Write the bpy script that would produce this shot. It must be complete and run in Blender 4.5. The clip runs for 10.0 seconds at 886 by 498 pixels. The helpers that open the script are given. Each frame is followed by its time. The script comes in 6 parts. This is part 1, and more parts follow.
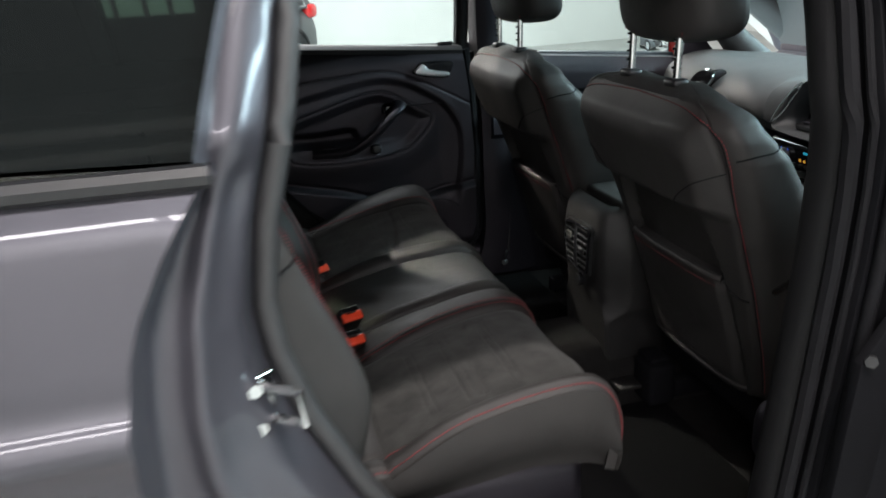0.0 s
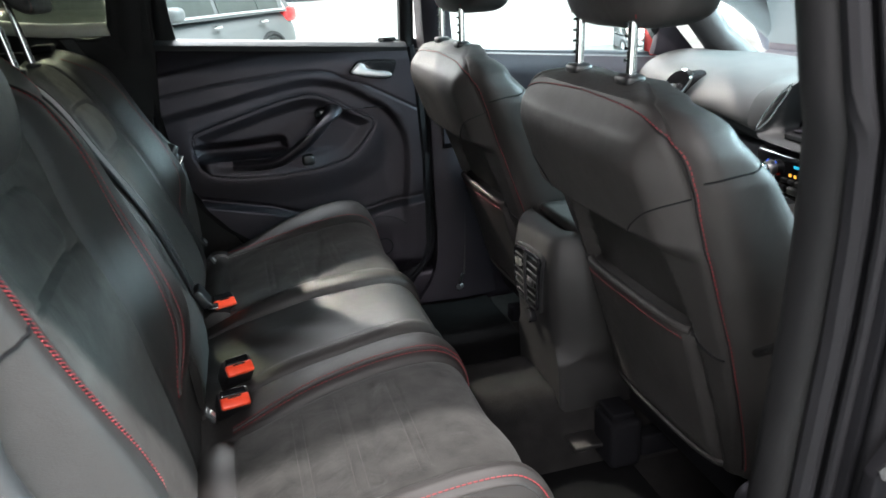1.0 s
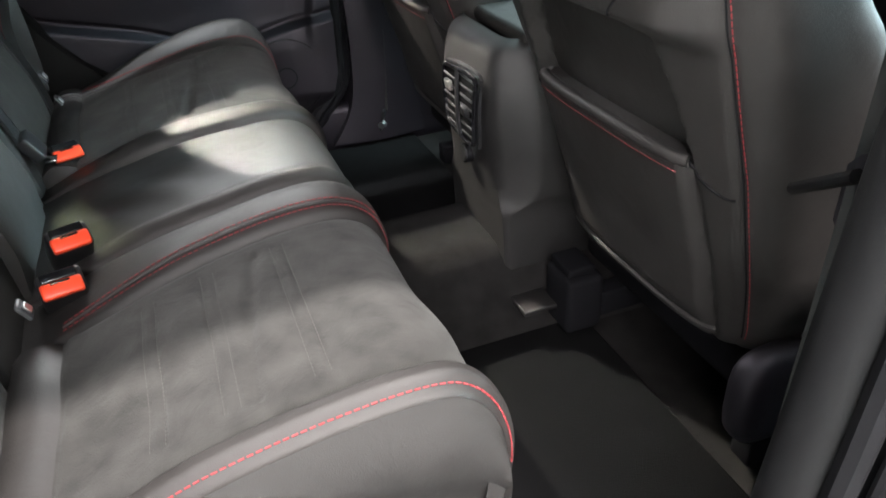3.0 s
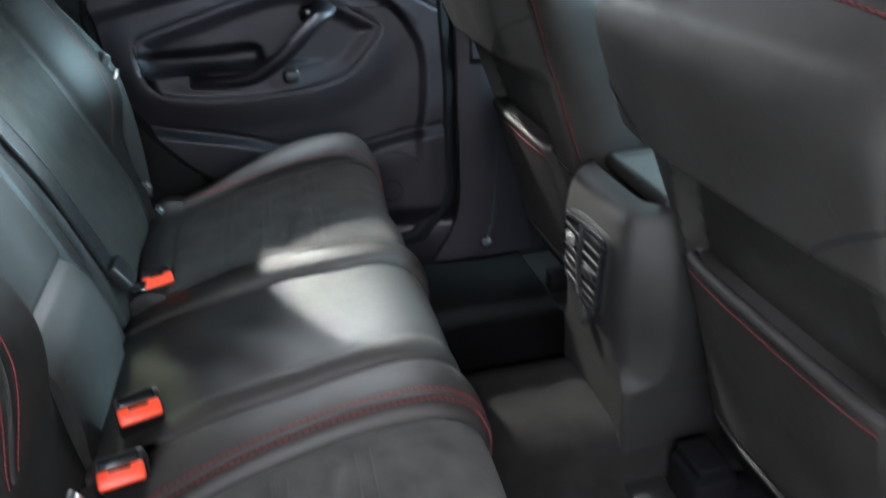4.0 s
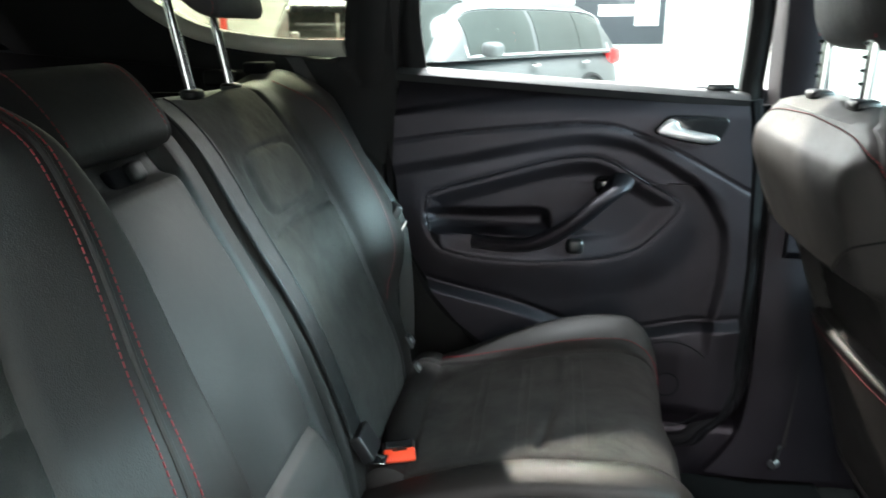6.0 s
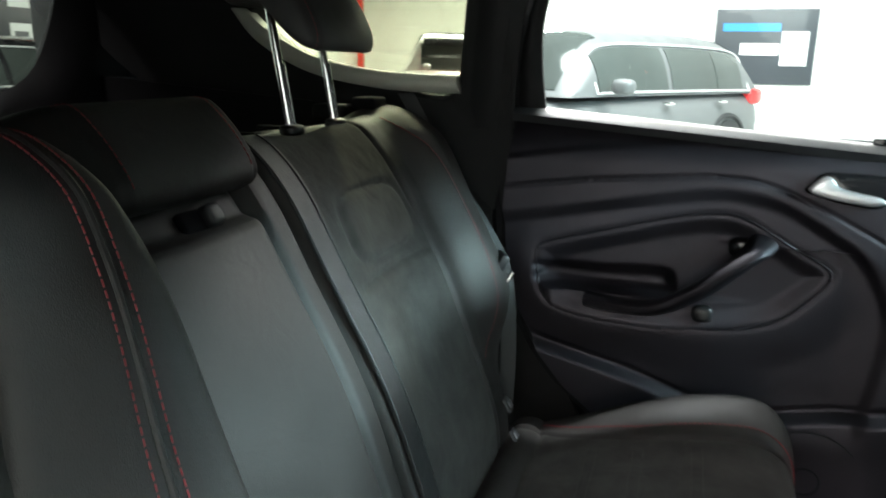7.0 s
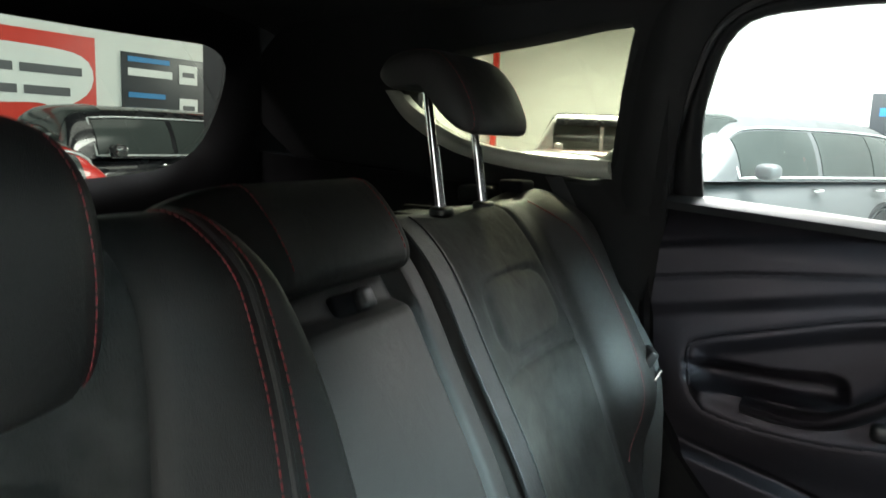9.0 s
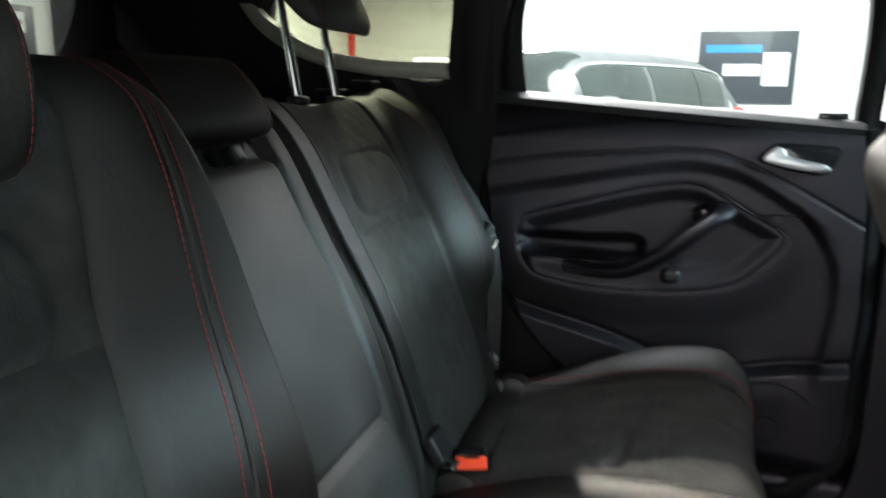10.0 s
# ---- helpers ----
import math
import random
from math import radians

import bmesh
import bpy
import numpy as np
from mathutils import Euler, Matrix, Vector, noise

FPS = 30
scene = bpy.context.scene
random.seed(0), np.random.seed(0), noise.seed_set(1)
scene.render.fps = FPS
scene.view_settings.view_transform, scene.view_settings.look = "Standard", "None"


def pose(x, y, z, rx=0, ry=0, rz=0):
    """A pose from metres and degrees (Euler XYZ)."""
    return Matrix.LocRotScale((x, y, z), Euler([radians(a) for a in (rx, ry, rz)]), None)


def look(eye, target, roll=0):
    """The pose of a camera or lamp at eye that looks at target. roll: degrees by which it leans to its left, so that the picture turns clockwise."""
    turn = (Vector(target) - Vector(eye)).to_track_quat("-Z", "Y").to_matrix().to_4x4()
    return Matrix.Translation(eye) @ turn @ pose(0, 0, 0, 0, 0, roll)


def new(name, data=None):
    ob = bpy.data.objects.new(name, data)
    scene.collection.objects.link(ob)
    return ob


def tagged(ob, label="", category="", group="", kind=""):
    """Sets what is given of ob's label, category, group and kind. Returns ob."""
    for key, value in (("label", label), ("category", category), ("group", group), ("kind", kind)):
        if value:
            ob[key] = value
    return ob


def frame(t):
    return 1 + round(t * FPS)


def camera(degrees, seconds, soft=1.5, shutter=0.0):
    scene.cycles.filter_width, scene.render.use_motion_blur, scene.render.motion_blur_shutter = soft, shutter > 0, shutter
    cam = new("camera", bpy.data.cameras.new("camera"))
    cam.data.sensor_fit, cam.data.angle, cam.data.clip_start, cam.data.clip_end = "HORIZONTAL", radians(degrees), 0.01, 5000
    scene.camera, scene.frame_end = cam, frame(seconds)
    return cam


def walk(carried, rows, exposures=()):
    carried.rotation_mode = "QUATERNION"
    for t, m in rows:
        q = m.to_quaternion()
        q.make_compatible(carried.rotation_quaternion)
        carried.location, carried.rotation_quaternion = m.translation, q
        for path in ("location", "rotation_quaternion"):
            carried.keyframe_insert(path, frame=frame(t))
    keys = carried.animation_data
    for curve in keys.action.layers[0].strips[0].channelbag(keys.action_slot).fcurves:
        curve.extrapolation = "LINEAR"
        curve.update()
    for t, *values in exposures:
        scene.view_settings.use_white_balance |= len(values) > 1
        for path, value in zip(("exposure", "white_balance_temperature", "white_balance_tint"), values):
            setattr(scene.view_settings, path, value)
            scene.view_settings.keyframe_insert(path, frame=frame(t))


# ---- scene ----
cam = camera(62.2, 10.0, soft=1.6, shutter=0.5)
PATH = [
    (0, (-0.184, -1.556, 1.365), (0.279, 0.255, 0.653), -3.2),
    (0.2, (-0.097, -1.484, 1.345), (0.349, 0.337, 0.649), -3.5),
    (0.5, (-0.030, -1.397, 1.335), (0.434, 0.417, 0.631), -3.0),
    (0.7, (0.007, -1.368, 1.336), (0.473, 0.446, 0.634), -3.4),
    (1, (0.033, -1.312, 1.302), (0.515, 0.500, 0.605), -2.9),
    (1.5, (0.006, -1.170, 1.263), (0.581, 0.600, 0.529), -2.9),
    (2, (0.084, -1.071, 1.232), (0.674, 0.665, 0.432), -3.1),
    (2.2, (0.128, -1.057, 1.186), (0.708, 0.662, 0.344), -3.3),
    (3.3, (0.154, -1.018, 1.147), (0.711, 0.550, 0.037), -3.6),
    (3.5, (0.167, -0.960, 1.161), (0.688, 0.642, 0.084), -3.5),
    (4, (0.176, -0.845, 1.211), (0.549, 0.894, 0.296), -2.3),
    (4.5, (0.167, -0.762, 1.242), (0.411, 1.064, 0.464), -1.0),
    (4.8, (0.198, -0.755, 1.221), (0.323, 1.110, 0.510), -1.4),
    (5, (0.193, -0.759, 1.216), (0.303, 1.115, 0.525), -1.4),
    (5.5, (0.170, -0.744, 1.243), (0.092, 1.151, 0.609), -0.9),
    (5.7, (0.162, -0.720, 1.253), (-0.009, 1.178, 0.648), -0.7),
    (6.8, (0.149, -0.576, 1.232), (-0.389, 1.282, 0.721), 0.5),
    (7, (0.150, -0.558, 1.255), (-0.454, 1.285, 0.764), 0.9),
    (7.5, (0.124, -0.513, 1.261), (-0.635, 1.291, 0.850), 1.4),
    (8, (0.090, -0.510, 1.291), (-0.792, 1.247, 0.925), 1.5),
    (8.4, (0.076, -0.513, 1.302), (-0.851, 1.228, 0.977), 1.6),
    (9, (0.102, -0.531, 1.263), (-0.826, 1.214, 0.963), 2.1),
    (9.6, (0.164, -0.609, 1.193), (-0.603, 1.206, 0.854), 1.3),
    (10, (0.198, -0.696, 1.180), (-0.390, 1.169, 0.756), 0.7),
]
walk(cam, [(t, look(eye, target, roll)) for t, eye, target, roll in PATH],
     exposures=[(0.0, -2.45, 6300, 12), (0.5, -1.78, 6250, 12), (1.0, -1.08, 6200, 12), (1.5, -0.76, 6200, 12), (2.2, -0.44, 6150, 12), (3.5, -0.5, 6400, 12), (4.0, -0.5, 5800, 9), (4.4, -0.46, 6100, 10), (5.0, -0.4, 6300, 10), (5.7, -0.55, 6250, 9), (6.8, -1.0, 6450, 9), (7.5, -1.1, 6500, 9), (8.5, -1.0, 6550, 10), (9.3, -1.12, 6450, 11), (10.0, -1.4, 6400, 12)])

# ---- light ----
world = bpy.data.worlds.new("world")
scene.world = world
world.use_nodes = True
world.node_tree.nodes["Background"].inputs[0].default_value = (0.9, 0.95, 1.0, 1)
world.node_tree.nodes["Background"].inputs[1].default_value = 0.0


def lamp(name, x, y, z, sx, sy, watts, colour=(1, 1, 1), target=None, spread=180):
    data = bpy.data.lights.new(name, "AREA")
    data.shape, data.size, data.size_y, data.energy, data.color = "RECTANGLE", sx, sy, watts, colour
    data.spread = radians(spread)
    ob = new(name, data)
    ob.matrix_world = look((x, y, z), target or (x, y + 0.001, z - 1))
    return tagged(ob, "unseen lamp placed to light the car and showroom", "light")


# Every lamp is out of view; place, size and tint are chosen.
lamp("unseen_lamp", 0.75, -1.97, 4.3, 0.5, 0.12, 1250, (1.0, 0.93, 0.86))
lamp("unseen_spot", -1.28, 4.0, 4.30, 0.12, 0.12, 280, (1.0, 0.93, 0.78), (0.2, 0.1, 0.7), 70)
# Tinted lamp added ahead of the windscreen for broad front light.
lamp("unseen_lamp", 8.2, -2.6, 4.0, 6.4, 0.9, 1450, (0.74, 1.0, 1.04), (0.0, 0.0, 0.9), 90)
# Narrow fill added to lift the middle armrest panel.
lamp("unseen_spot", 7.9, 0.0, 4.0, 1.1, 0.9, 720, (0.70, 1.0, 1.05), (0.0, 0.0, 0.9), 90)
# Added above the bonnet to brighten the dashboard.
lamp("unseen_lamp", 3.3, 0.6, 4.55, 2.0, 2.0, 2000, (0.75, 1.0, 1.0))
# Three lamps added to whiten the far wall, poster wall and bay.
lamp("unseen_lamp", 0.5, 6.5, 4.5, 7.0, 1.5, 4200, (1.0, 0.98, 0.95))
lamp("unseen_lamp", -6.0, 4.5, 4.6, 2.0, 6.0, 480, (1.0, 0.98, 0.93))
lamp("unseen_lamp", -5.0, 16.0, 4.5, 5.0, 3.0, 12000, (1.0, 0.98, 0.92))
lamp("unseen_lamp", -0.25, 1.62, 4.4, 1.5, 0.10, 560, (0.95, 1.0, 1.0))
# Near-side fill added for the shaded cushions and front seat backs.
lamp("unseen_lamp", -1.6, -5.7, 4.6, 4.2, 0.5, 2200, (1.0, 0.95, 0.94))
# Weak fill added for the rear faces of the front seats.
lamp("unseen_lamp", -0.9, -2.3, 4.5, 1.5, 0.3, 220, (1.0, 0.93, 0.88))


# ---- materials ----
def material(name, colour, rough=0.5, metal=0.0, grain=0.0, grain_size=400.0, mottle=0.0, mottle_size=6.0, coat=0.0, spec=0.5,
             cells=False, folds=0.0, sheen=0.0, emit=None, glow=1.0, tint=(1, 1, 1)):
    """A surface with variation at two scales: mottle in colour and gloss, grain as fine relief."""
    m = bpy.data.materials.new(name)
    m.use_nodes = True
    nt = m.node_tree
    b = nt.nodes["Principled BSDF"]
    b.inputs["Base Color"].default_value = (*colour, 1)
    b.inputs["Roughness"].default_value = rough
    b.inputs["Metallic"].default_value = metal
    b.inputs["Specular IOR Level"].default_value = spec
    b.inputs["Coat Weight"].default_value = coat
    b.inputs["Specular Tint"].default_value = (*tint, 1)
    b.inputs["Sheen Weight"].default_value = sheen
    b.inputs["Sheen Roughness"].default_value = 0.5
    tc = nt.nodes.new("ShaderNodeTexCoord")
    if mottle:
        n = nt.nodes.new("ShaderNodeTexNoise")
        n.inputs["Scale"].default_value, n.inputs["Detail"].default_value = mottle_size, 4.0
        nt.links.new(tc.outputs["Object"], n.inputs["Vector"])
        r = nt.nodes.new("ShaderNodeMapRange")
        r.inputs["From Min"].default_value, r.inputs["From Max"].default_value = 0.25, 0.75
        r.inputs["To Min"].default_value, r.inputs["To Max"].default_value = 1 - mottle, 1 + mottle
        nt.links.new(n.outputs["Fac"], r.inputs["Value"])
        mix = nt.nodes.new("ShaderNodeVectorMath")
        mix.operation = "SCALE"
        mix.inputs[0].default_value = colour
        nt.links.new(r.outputs["Result"], mix.inputs["Scale"])
        nt.links.new(mix.outputs["Vector"], b.inputs["Base Color"])
        r2 = nt.nodes.new("ShaderNodeMapRange")
        r2.inputs["From Min"].default_value, r2.inputs["From Max"].default_value = 0.25, 0.75
        r2.inputs["To Min"].default_value, r2.inputs["To Max"].default_value = max(0.02, rough - 0.08), min(1.0, rough + 0.08)
        nt.links.new(n.outputs["Fac"], r2.inputs["Value"])
        nt.links.new(r2.outputs["Result"], b.inputs["Roughness"])
    if grain:
        g = nt.nodes.new("ShaderNodeTexVoronoi" if cells else "ShaderNodeTexNoise")
        g.inputs["Scale"].default_value = grain_size
        nt.links.new(tc.outputs["Object"], g.inputs["Vector"])
        bump = nt.nodes.new("ShaderNodeBump")
        bump.inputs["Strength"].default_value, bump.inputs["Distance"].default_value = grain, 0.001
        nt.links.new(g.outputs["Distance" if cells else "Fac"], bump.inputs["Height"])
        nt.links.new(bump.outputs["Normal"], b.inputs["Normal"])
        if folds:
            w = nt.nodes.new("ShaderNodeTexNoise")
            w.inputs["Scale"].default_value, w.inputs["Detail"].default_value, w.inputs["Distortion"].default_value = 26.0, 3.0, 1.2
            nt.links.new(tc.outputs["Object"], w.inputs["Vector"])
            soft_folds = nt.nodes.new("ShaderNodeBump")
            soft_folds.inputs["Strength"].default_value, soft_folds.inputs["Distance"].default_value = folds, 0.006
            nt.links.new(w.outputs["Fac"], soft_folds.inputs["Height"])
            nt.links.new(soft_folds.outputs["Normal"], bump.inputs["Normal"])
    if emit:
        b.inputs["Emission Color"].default_value = (*emit, 1)
        b.inputs["Emission Strength"].default_value = glow
    return m


def glass(name, tint, gloss=1.0):
    """A thin pane: it lets tinted light through and mirrors by Fresnel."""
    m = bpy.data.materials.new(name)
    m.use_nodes = True
    nt = m.node_tree
    nt.nodes.remove(nt.nodes["Principled BSDF"])
    clear, shine, mix, fr = (nt.nodes.new("ShaderNode" + k) for k in ("BsdfTransparent", "BsdfGlossy", "MixShader", "Fresnel"))
    clear.inputs[0].default_value = (*tint, 1)
    shine.inputs["Roughness"].default_value = 0.01
    fr.inputs[0].default_value = 1.45
    k = nt.nodes.new("ShaderNodeMath")
    k.operation = "MULTIPLY"
    k.inputs[1].default_value = gloss
    nt.links.new(fr.outputs[0], k.inputs[0])
    nt.links.new(k.outputs[0], mix.inputs[0])
    nt.links.new(clear.outputs[0], mix.inputs[1])
    nt.links.new(shine.outputs[0], mix.inputs[2])
    nt.links.new(mix.outputs[0], nt.nodes["Material Output"].inputs[0])
    return m


LEATHER = material("black_leather", (0.0205, 0.0190, 0.0183), 0.53, grain=0.25, grain_size=1000, cells=True, mottle=0.22, mottle_size=12, spec=0.27, folds=0.14)
SUEDE = material("charcoal_suede", (0.031, 0.0306, 0.0290), 0.95, grain=0.8, grain_size=700, mottle=0.42, mottle_size=26, sheen=0.05, spec=0.12, folds=0.35)
TRIM = material("dark_moulded_plastic", (0.0042, 0.0036, 0.0050), 0.47, grain=0.2, grain_size=900, cells=True, mottle=0.12, mottle_size=5, spec=0.50, tint=(0.94, 0.87, 1.0))
CONSOLE = material("dark_warm_grey_console_plastic", (0.0066, 0.0061, 0.0060), 0.58, grain=0.25, grain_size=900, cells=True, mottle=0.15, mottle_size=7, spec=0.5)
TRIM_SMOOTH = material("satin_black_plastic", (0.009, 0.009, 0.010), 0.45, grain=0.1, grain_size=900, mottle=0.1)
DARK_PILLAR = material("dark_pillar_trim", (0.005, 0.005, 0.0055), 0.6, spec=0.2, grain=0.2, grain_size=900, mottle=0.15)
GLOSS_BLACK = material("gloss_black_plastic", (0.008, 0.008, 0.009), 0.12, mottle=0.1)
# For real black parts, and for shade painted on gaps and the near pillar.
PILLAR = material("matt_black_and_shade", (0.004, 0.004, 0.005), 0.85, spec=0.1, grain=0.2, grain_size=600, mottle=0.2)
RUBBER = material("black_rubber_seal", (0.005, 0.005, 0.006), 0.8, spec=0.14, grain=0.2, grain_size=500, mottle=0.2, mottle_size=20)
# Paler than RUBBER: the near opening seal's reflection is partly in the colour.
SEAL_GREY = material("grey_rubber_opening_seal", (0.020, 0.020, 0.021), 0.55, spec=0.5, grain=0.2, grain_size=500, mottle=0.15, mottle_size=20)
HEADLINER = material("black_headliner_cloth", (0.006, 0.006, 0.0065), 0.95, grain=0.4, grain_size=900, mottle=0.15, mottle_size=8)
CARPET = material("charcoal_carpet", (0.0095, 0.0090, 0.0088), 1.0, grain=1.0, grain_size=600, mottle=0.4, mottle_size=30, spec=0.1)
# For the floor mats, and the sheet painting the vent's inner shade.
MAT_BLACK = material("black_mat_and_vent_shade", (0.0013, 0.0013, 0.0015), 1.0, grain=1.0, grain_size=500, mottle=0.3, mottle_size=40, spec=0.1)
THREAD = material("red_thread", (0.185, 0.015, 0.019), 0.75, grain=0.3, grain_size=2000)
GREY_THREAD = material("grey_thread", (0.034, 0.032, 0.030), 0.8, grain=0.3, grain_size=2000)
RED_PLASTIC = material("orange_red_plastic", (0.85, 0.07, 0.025), 0.35, mottle=0.05, mottle_size=40)
CHROME = material("chrome", (0.80, 0.80, 0.80), 0.12, 1.0, mottle=0.04, mottle_size=30)
ALU = material("satin_aluminium", (0.62, 0.63, 0.65), 0.36, 1.0, grain=0.05, grain_size=800, mottle=0.05)
PAINT = material("magnetic_grey_paint", (0.052, 0.050, 0.060), 0.42, 0.5, coat=0.35, grain=0.04, grain_size=3000, mottle=0.05)
WEBBING = material("black_seat_belt_webbing", (0.010, 0.0105, 0.011), 0.5, grain=0.6, grain_size=1500, mottle=0.1, mottle_size=30)
DASH_SKIN = material("dash_soft_skin", (0.028, 0.029, 0.030), 0.6, grain=0.4, grain_size=900, cells=True, mottle=0.1)
TAG_GREY = material("dark_grey_label", (0.05, 0.052, 0.055), 0.5, mottle=0.05)
# Pale colour holds the lamplight on the far quarter ledge.
LIT_LEDGE = material("lamplit_ledge", (0.42, 0.42, 0.36), 0.5, grain=0.1, mottle=0.1, mottle_size=12)
PALE_GREY = material("grey_knob_and_lit_ledge", (0.10, 0.10, 0.088), 0.5, grain=0.1, mottle=0.12, mottle_size=12)
SCREEN_LIT = material("lit_screen", (0.02, 0.02, 0.03), 0.2, emit=(0.75, 0.88, 1.0), glow=3.0)
AMBER = material("amber_light", (0.2, 0.08, 0.01), 0.3, emit=(1.0, 0.45, 0.05), glow=3.0)
CYAN = material("cyan_light", (0.01, 0.1, 0.15), 0.3, emit=(0.05, 0.7, 1.0), glow=2.0)
BLUELIT = material("blue_light", (0.01, 0.03, 0.2), 0.3, emit=(0.08, 0.2, 1.0), glow=1.5)
REDLIT = material("red_light", (0.2, 0.01, 0.01), 0.3, emit=(1.0, 0.06, 0.04), glow=1.5)
WALL_WHITE = material("white_painted_block_wall", (0.80, 0.80, 0.77), 0.8, grain=0.3, grain_size=60, mottle=0.05, mottle_size=1.5)
ROOF_DARK = material("grey_profiled_roof_sheet", (0.016, 0.017, 0.0175), 0.7, mottle=0.2, mottle_size=1.0)
CONCRETE = material("grey_painted_concrete", (0.48, 0.48, 0.46), 0.45, grain=0.2, grain_size=80, mottle=0.2, mottle_size=1.2)
POSTER_RED = material("red_poster_vinyl", (0.62, 0.035, 0.02), 0.45, mottle=0.05, mottle_size=2)
POSTER_BLACK = material("charcoal_poster_vinyl", (0.030, 0.034, 0.042), 0.45, mottle=0.1, mottle_size=2)
POSTER_WHITE = material("white_poster_print", (0.80, 0.80, 0.78), 0.5, mottle=0.04, mottle_size=2)
POSTER_BLUE = material("blue_poster_print", (0.02, 0.22, 0.50), 0.5, mottle=0.04, mottle_size=2)
POSTER_GREY = material("grey_poster_print", (0.10, 0.10, 0.11), 0.5, mottle=0.04, mottle_size=2)
CLEAR = glass("green_tinted_glass", (0.90, 0.965, 0.96))
SCREEN_GLASS = glass("windscreen_glass", (0.80, 0.93, 0.92))
PRIVACY = glass("dark_privacy_glass", (0.395, 0.415, 0.355))
REAR_PRIVACY = glass("dark_rear_glass", (0.27, 0.30, 0.265))
SILVER = material("silver_grey_car_paint", (0.088, 0.088, 0.091), 0.45, 0.0, coat=0.1, spec=0.3, mottle=0.03)
WHITE_CAR = material("white_car_paint", (0.75, 0.75, 0.74), 0.3, 0.0, coat=1.0, mottle=0.03)
RED_CAR = material("red_car_paint", (0.50, 0.02, 0.015), 0.3, 0.0, coat=1.0, mottle=0.03)
BLACK_CAR = material("black_car_paint", (0.012, 0.012, 0.014), 0.25, 0.0, coat=1.0, mottle=0.03)
CAR_GLASS = material("dark_car_window", (0.042, 0.047, 0.045), 0.12, 0.0, spec=0.3, mottle=0.2, mottle_size=1.5)
TYRE = material("tyre_rubber", (0.015, 0.015, 0.016), 0.8, grain=0.3, grain_size=100)
TRIM_LINE = material("bright_satin_trim", (0.45, 0.45, 0.45), 0.35, 0.2, mottle=0.05)
TAIL_RED = material("red_lamp_lens", (0.6, 0.02, 0.02), 0.15, coat=0.5)


# ---- mesh helpers ----
def mesh_object(name, bm, mat, smooth=True):
    me = bpy.data.meshes.new(name)
    bmesh.ops.recalc_face_normals(bm, faces=bm.faces)
    bm.to_mesh(me)
    bm.free()
    me.materials.append(mat)
    if smooth:
        me.polygons.foreach_set("use_smooth", [True] * len(me.polygons))
        me.set_sharp_from_angle(angle=radians(38))
    return new(name, me)


def part(name, bm, mat, parent, label="", smooth=True):
    ob = mesh_object(name, bm, mat, smooth)
    ob.parent = parent
    if label:
        ob["label"] = label
    return ob


def thing(name, label, category, group="", kind="", at=(0, 0, 0)):
    ob = new(name)
    ob.empty_display_size = 0.05
    ob.location = at
    return tagged(ob, label, category, group, kind)


def solo(name, bm, mat, label, category, group="", kind="", smooth=True):
    return tagged(mesh_object(name, bm, mat, smooth), label, category, group, kind)


def smooth01(a, b, x):
    t = np.clip((x - a) / (b - a), 0, 1)
    return t * t * (3 - 2 * t)


def lerp_table(table, x):
    xs, ys = zip(*table)
    return np.interp(x, xs, ys)


def resample(pts, n, closed=False):
    """n points evenly along a smooth curve through pts."""
    p = np.array(pts, float)
    if closed:
        p = np.vstack([p, p[:1]])
    k = len(p)
    q = []
    for i in range(k - 1):
        if closed:
            a, b, c, d = p[(i - 1) % (k - 1)], p[i], p[i + 1], p[(i + 2) % (k - 1)]
        else:
            a, b, c, d = p[max(i - 1, 0)], p[i], p[i + 1], p[min(i + 2, k - 1)]
        for t in np.linspace(0, 1, 16, endpoint=False):
            q.append(0.5 * (2 * b + (c - a) * t + (2 * a - 5 * b + 4 * c - d) * t * t + (3 * b - a - 3 * c + d) * t ** 3))
    q.append(p[-1])
    q = np.array(q)
    s = np.r_[0, np.cumsum(np.linalg.norm(np.diff(q, axis=0), axis=1))]
    u = np.linspace(0, s[-1], n + 1 if closed else n)[:n]
    return np.stack([np.interp(u, s, q[:, j]) for j in range(q.shape[1])], axis=1)


def grid(P, closed_u=False, back=None, caps=False):
    """A sheet from an array of points [i, j]; back: the same array of the rear side, joined into a solid."""
    bm = bmesh.new()
    nu, nv = P.shape[:2]
    A = [[bm.verts.new(P[i, j]) for j in range(nv)] for i in range(nu)]

    def quads(G, flip=False):
        for i in range(nu if closed_u else nu - 1):
            for j in range(nv - 1):
                f = (G[i][j], G[(i + 1) % nu][j], G[(i + 1) % nu][j + 1], G[i][j + 1])
                bm.faces.new(f[::-1] if flip else f)
    quads(A)
    if caps:
        bm.faces.new([A[i][0] for i in range(nu)][::-1])
        bm.faces.new([A[i][-1] for i in range(nu)])
    if back is not None:
        B = [[bm.verts.new(back[i, j]) for j in range(nv)] for i in range(nu)]
        quads(B, True)
        rim = [(i, 0) for i in range(nu)] + [(nu - 1, j) for j in range(1, nv)] + [(i, nv - 1) for i in range(nu - 2, -1, -1)] + [(0, j) for j in range(nv - 2, 0, -1)]
        for k in range(len(rim)):
            (i, j), (m, n) = rim[k], rim[(k + 1) % len(rim)]
            bm.faces.new((A[i][j], B[i][j], B[m][n], A[m][n]))
    return bm


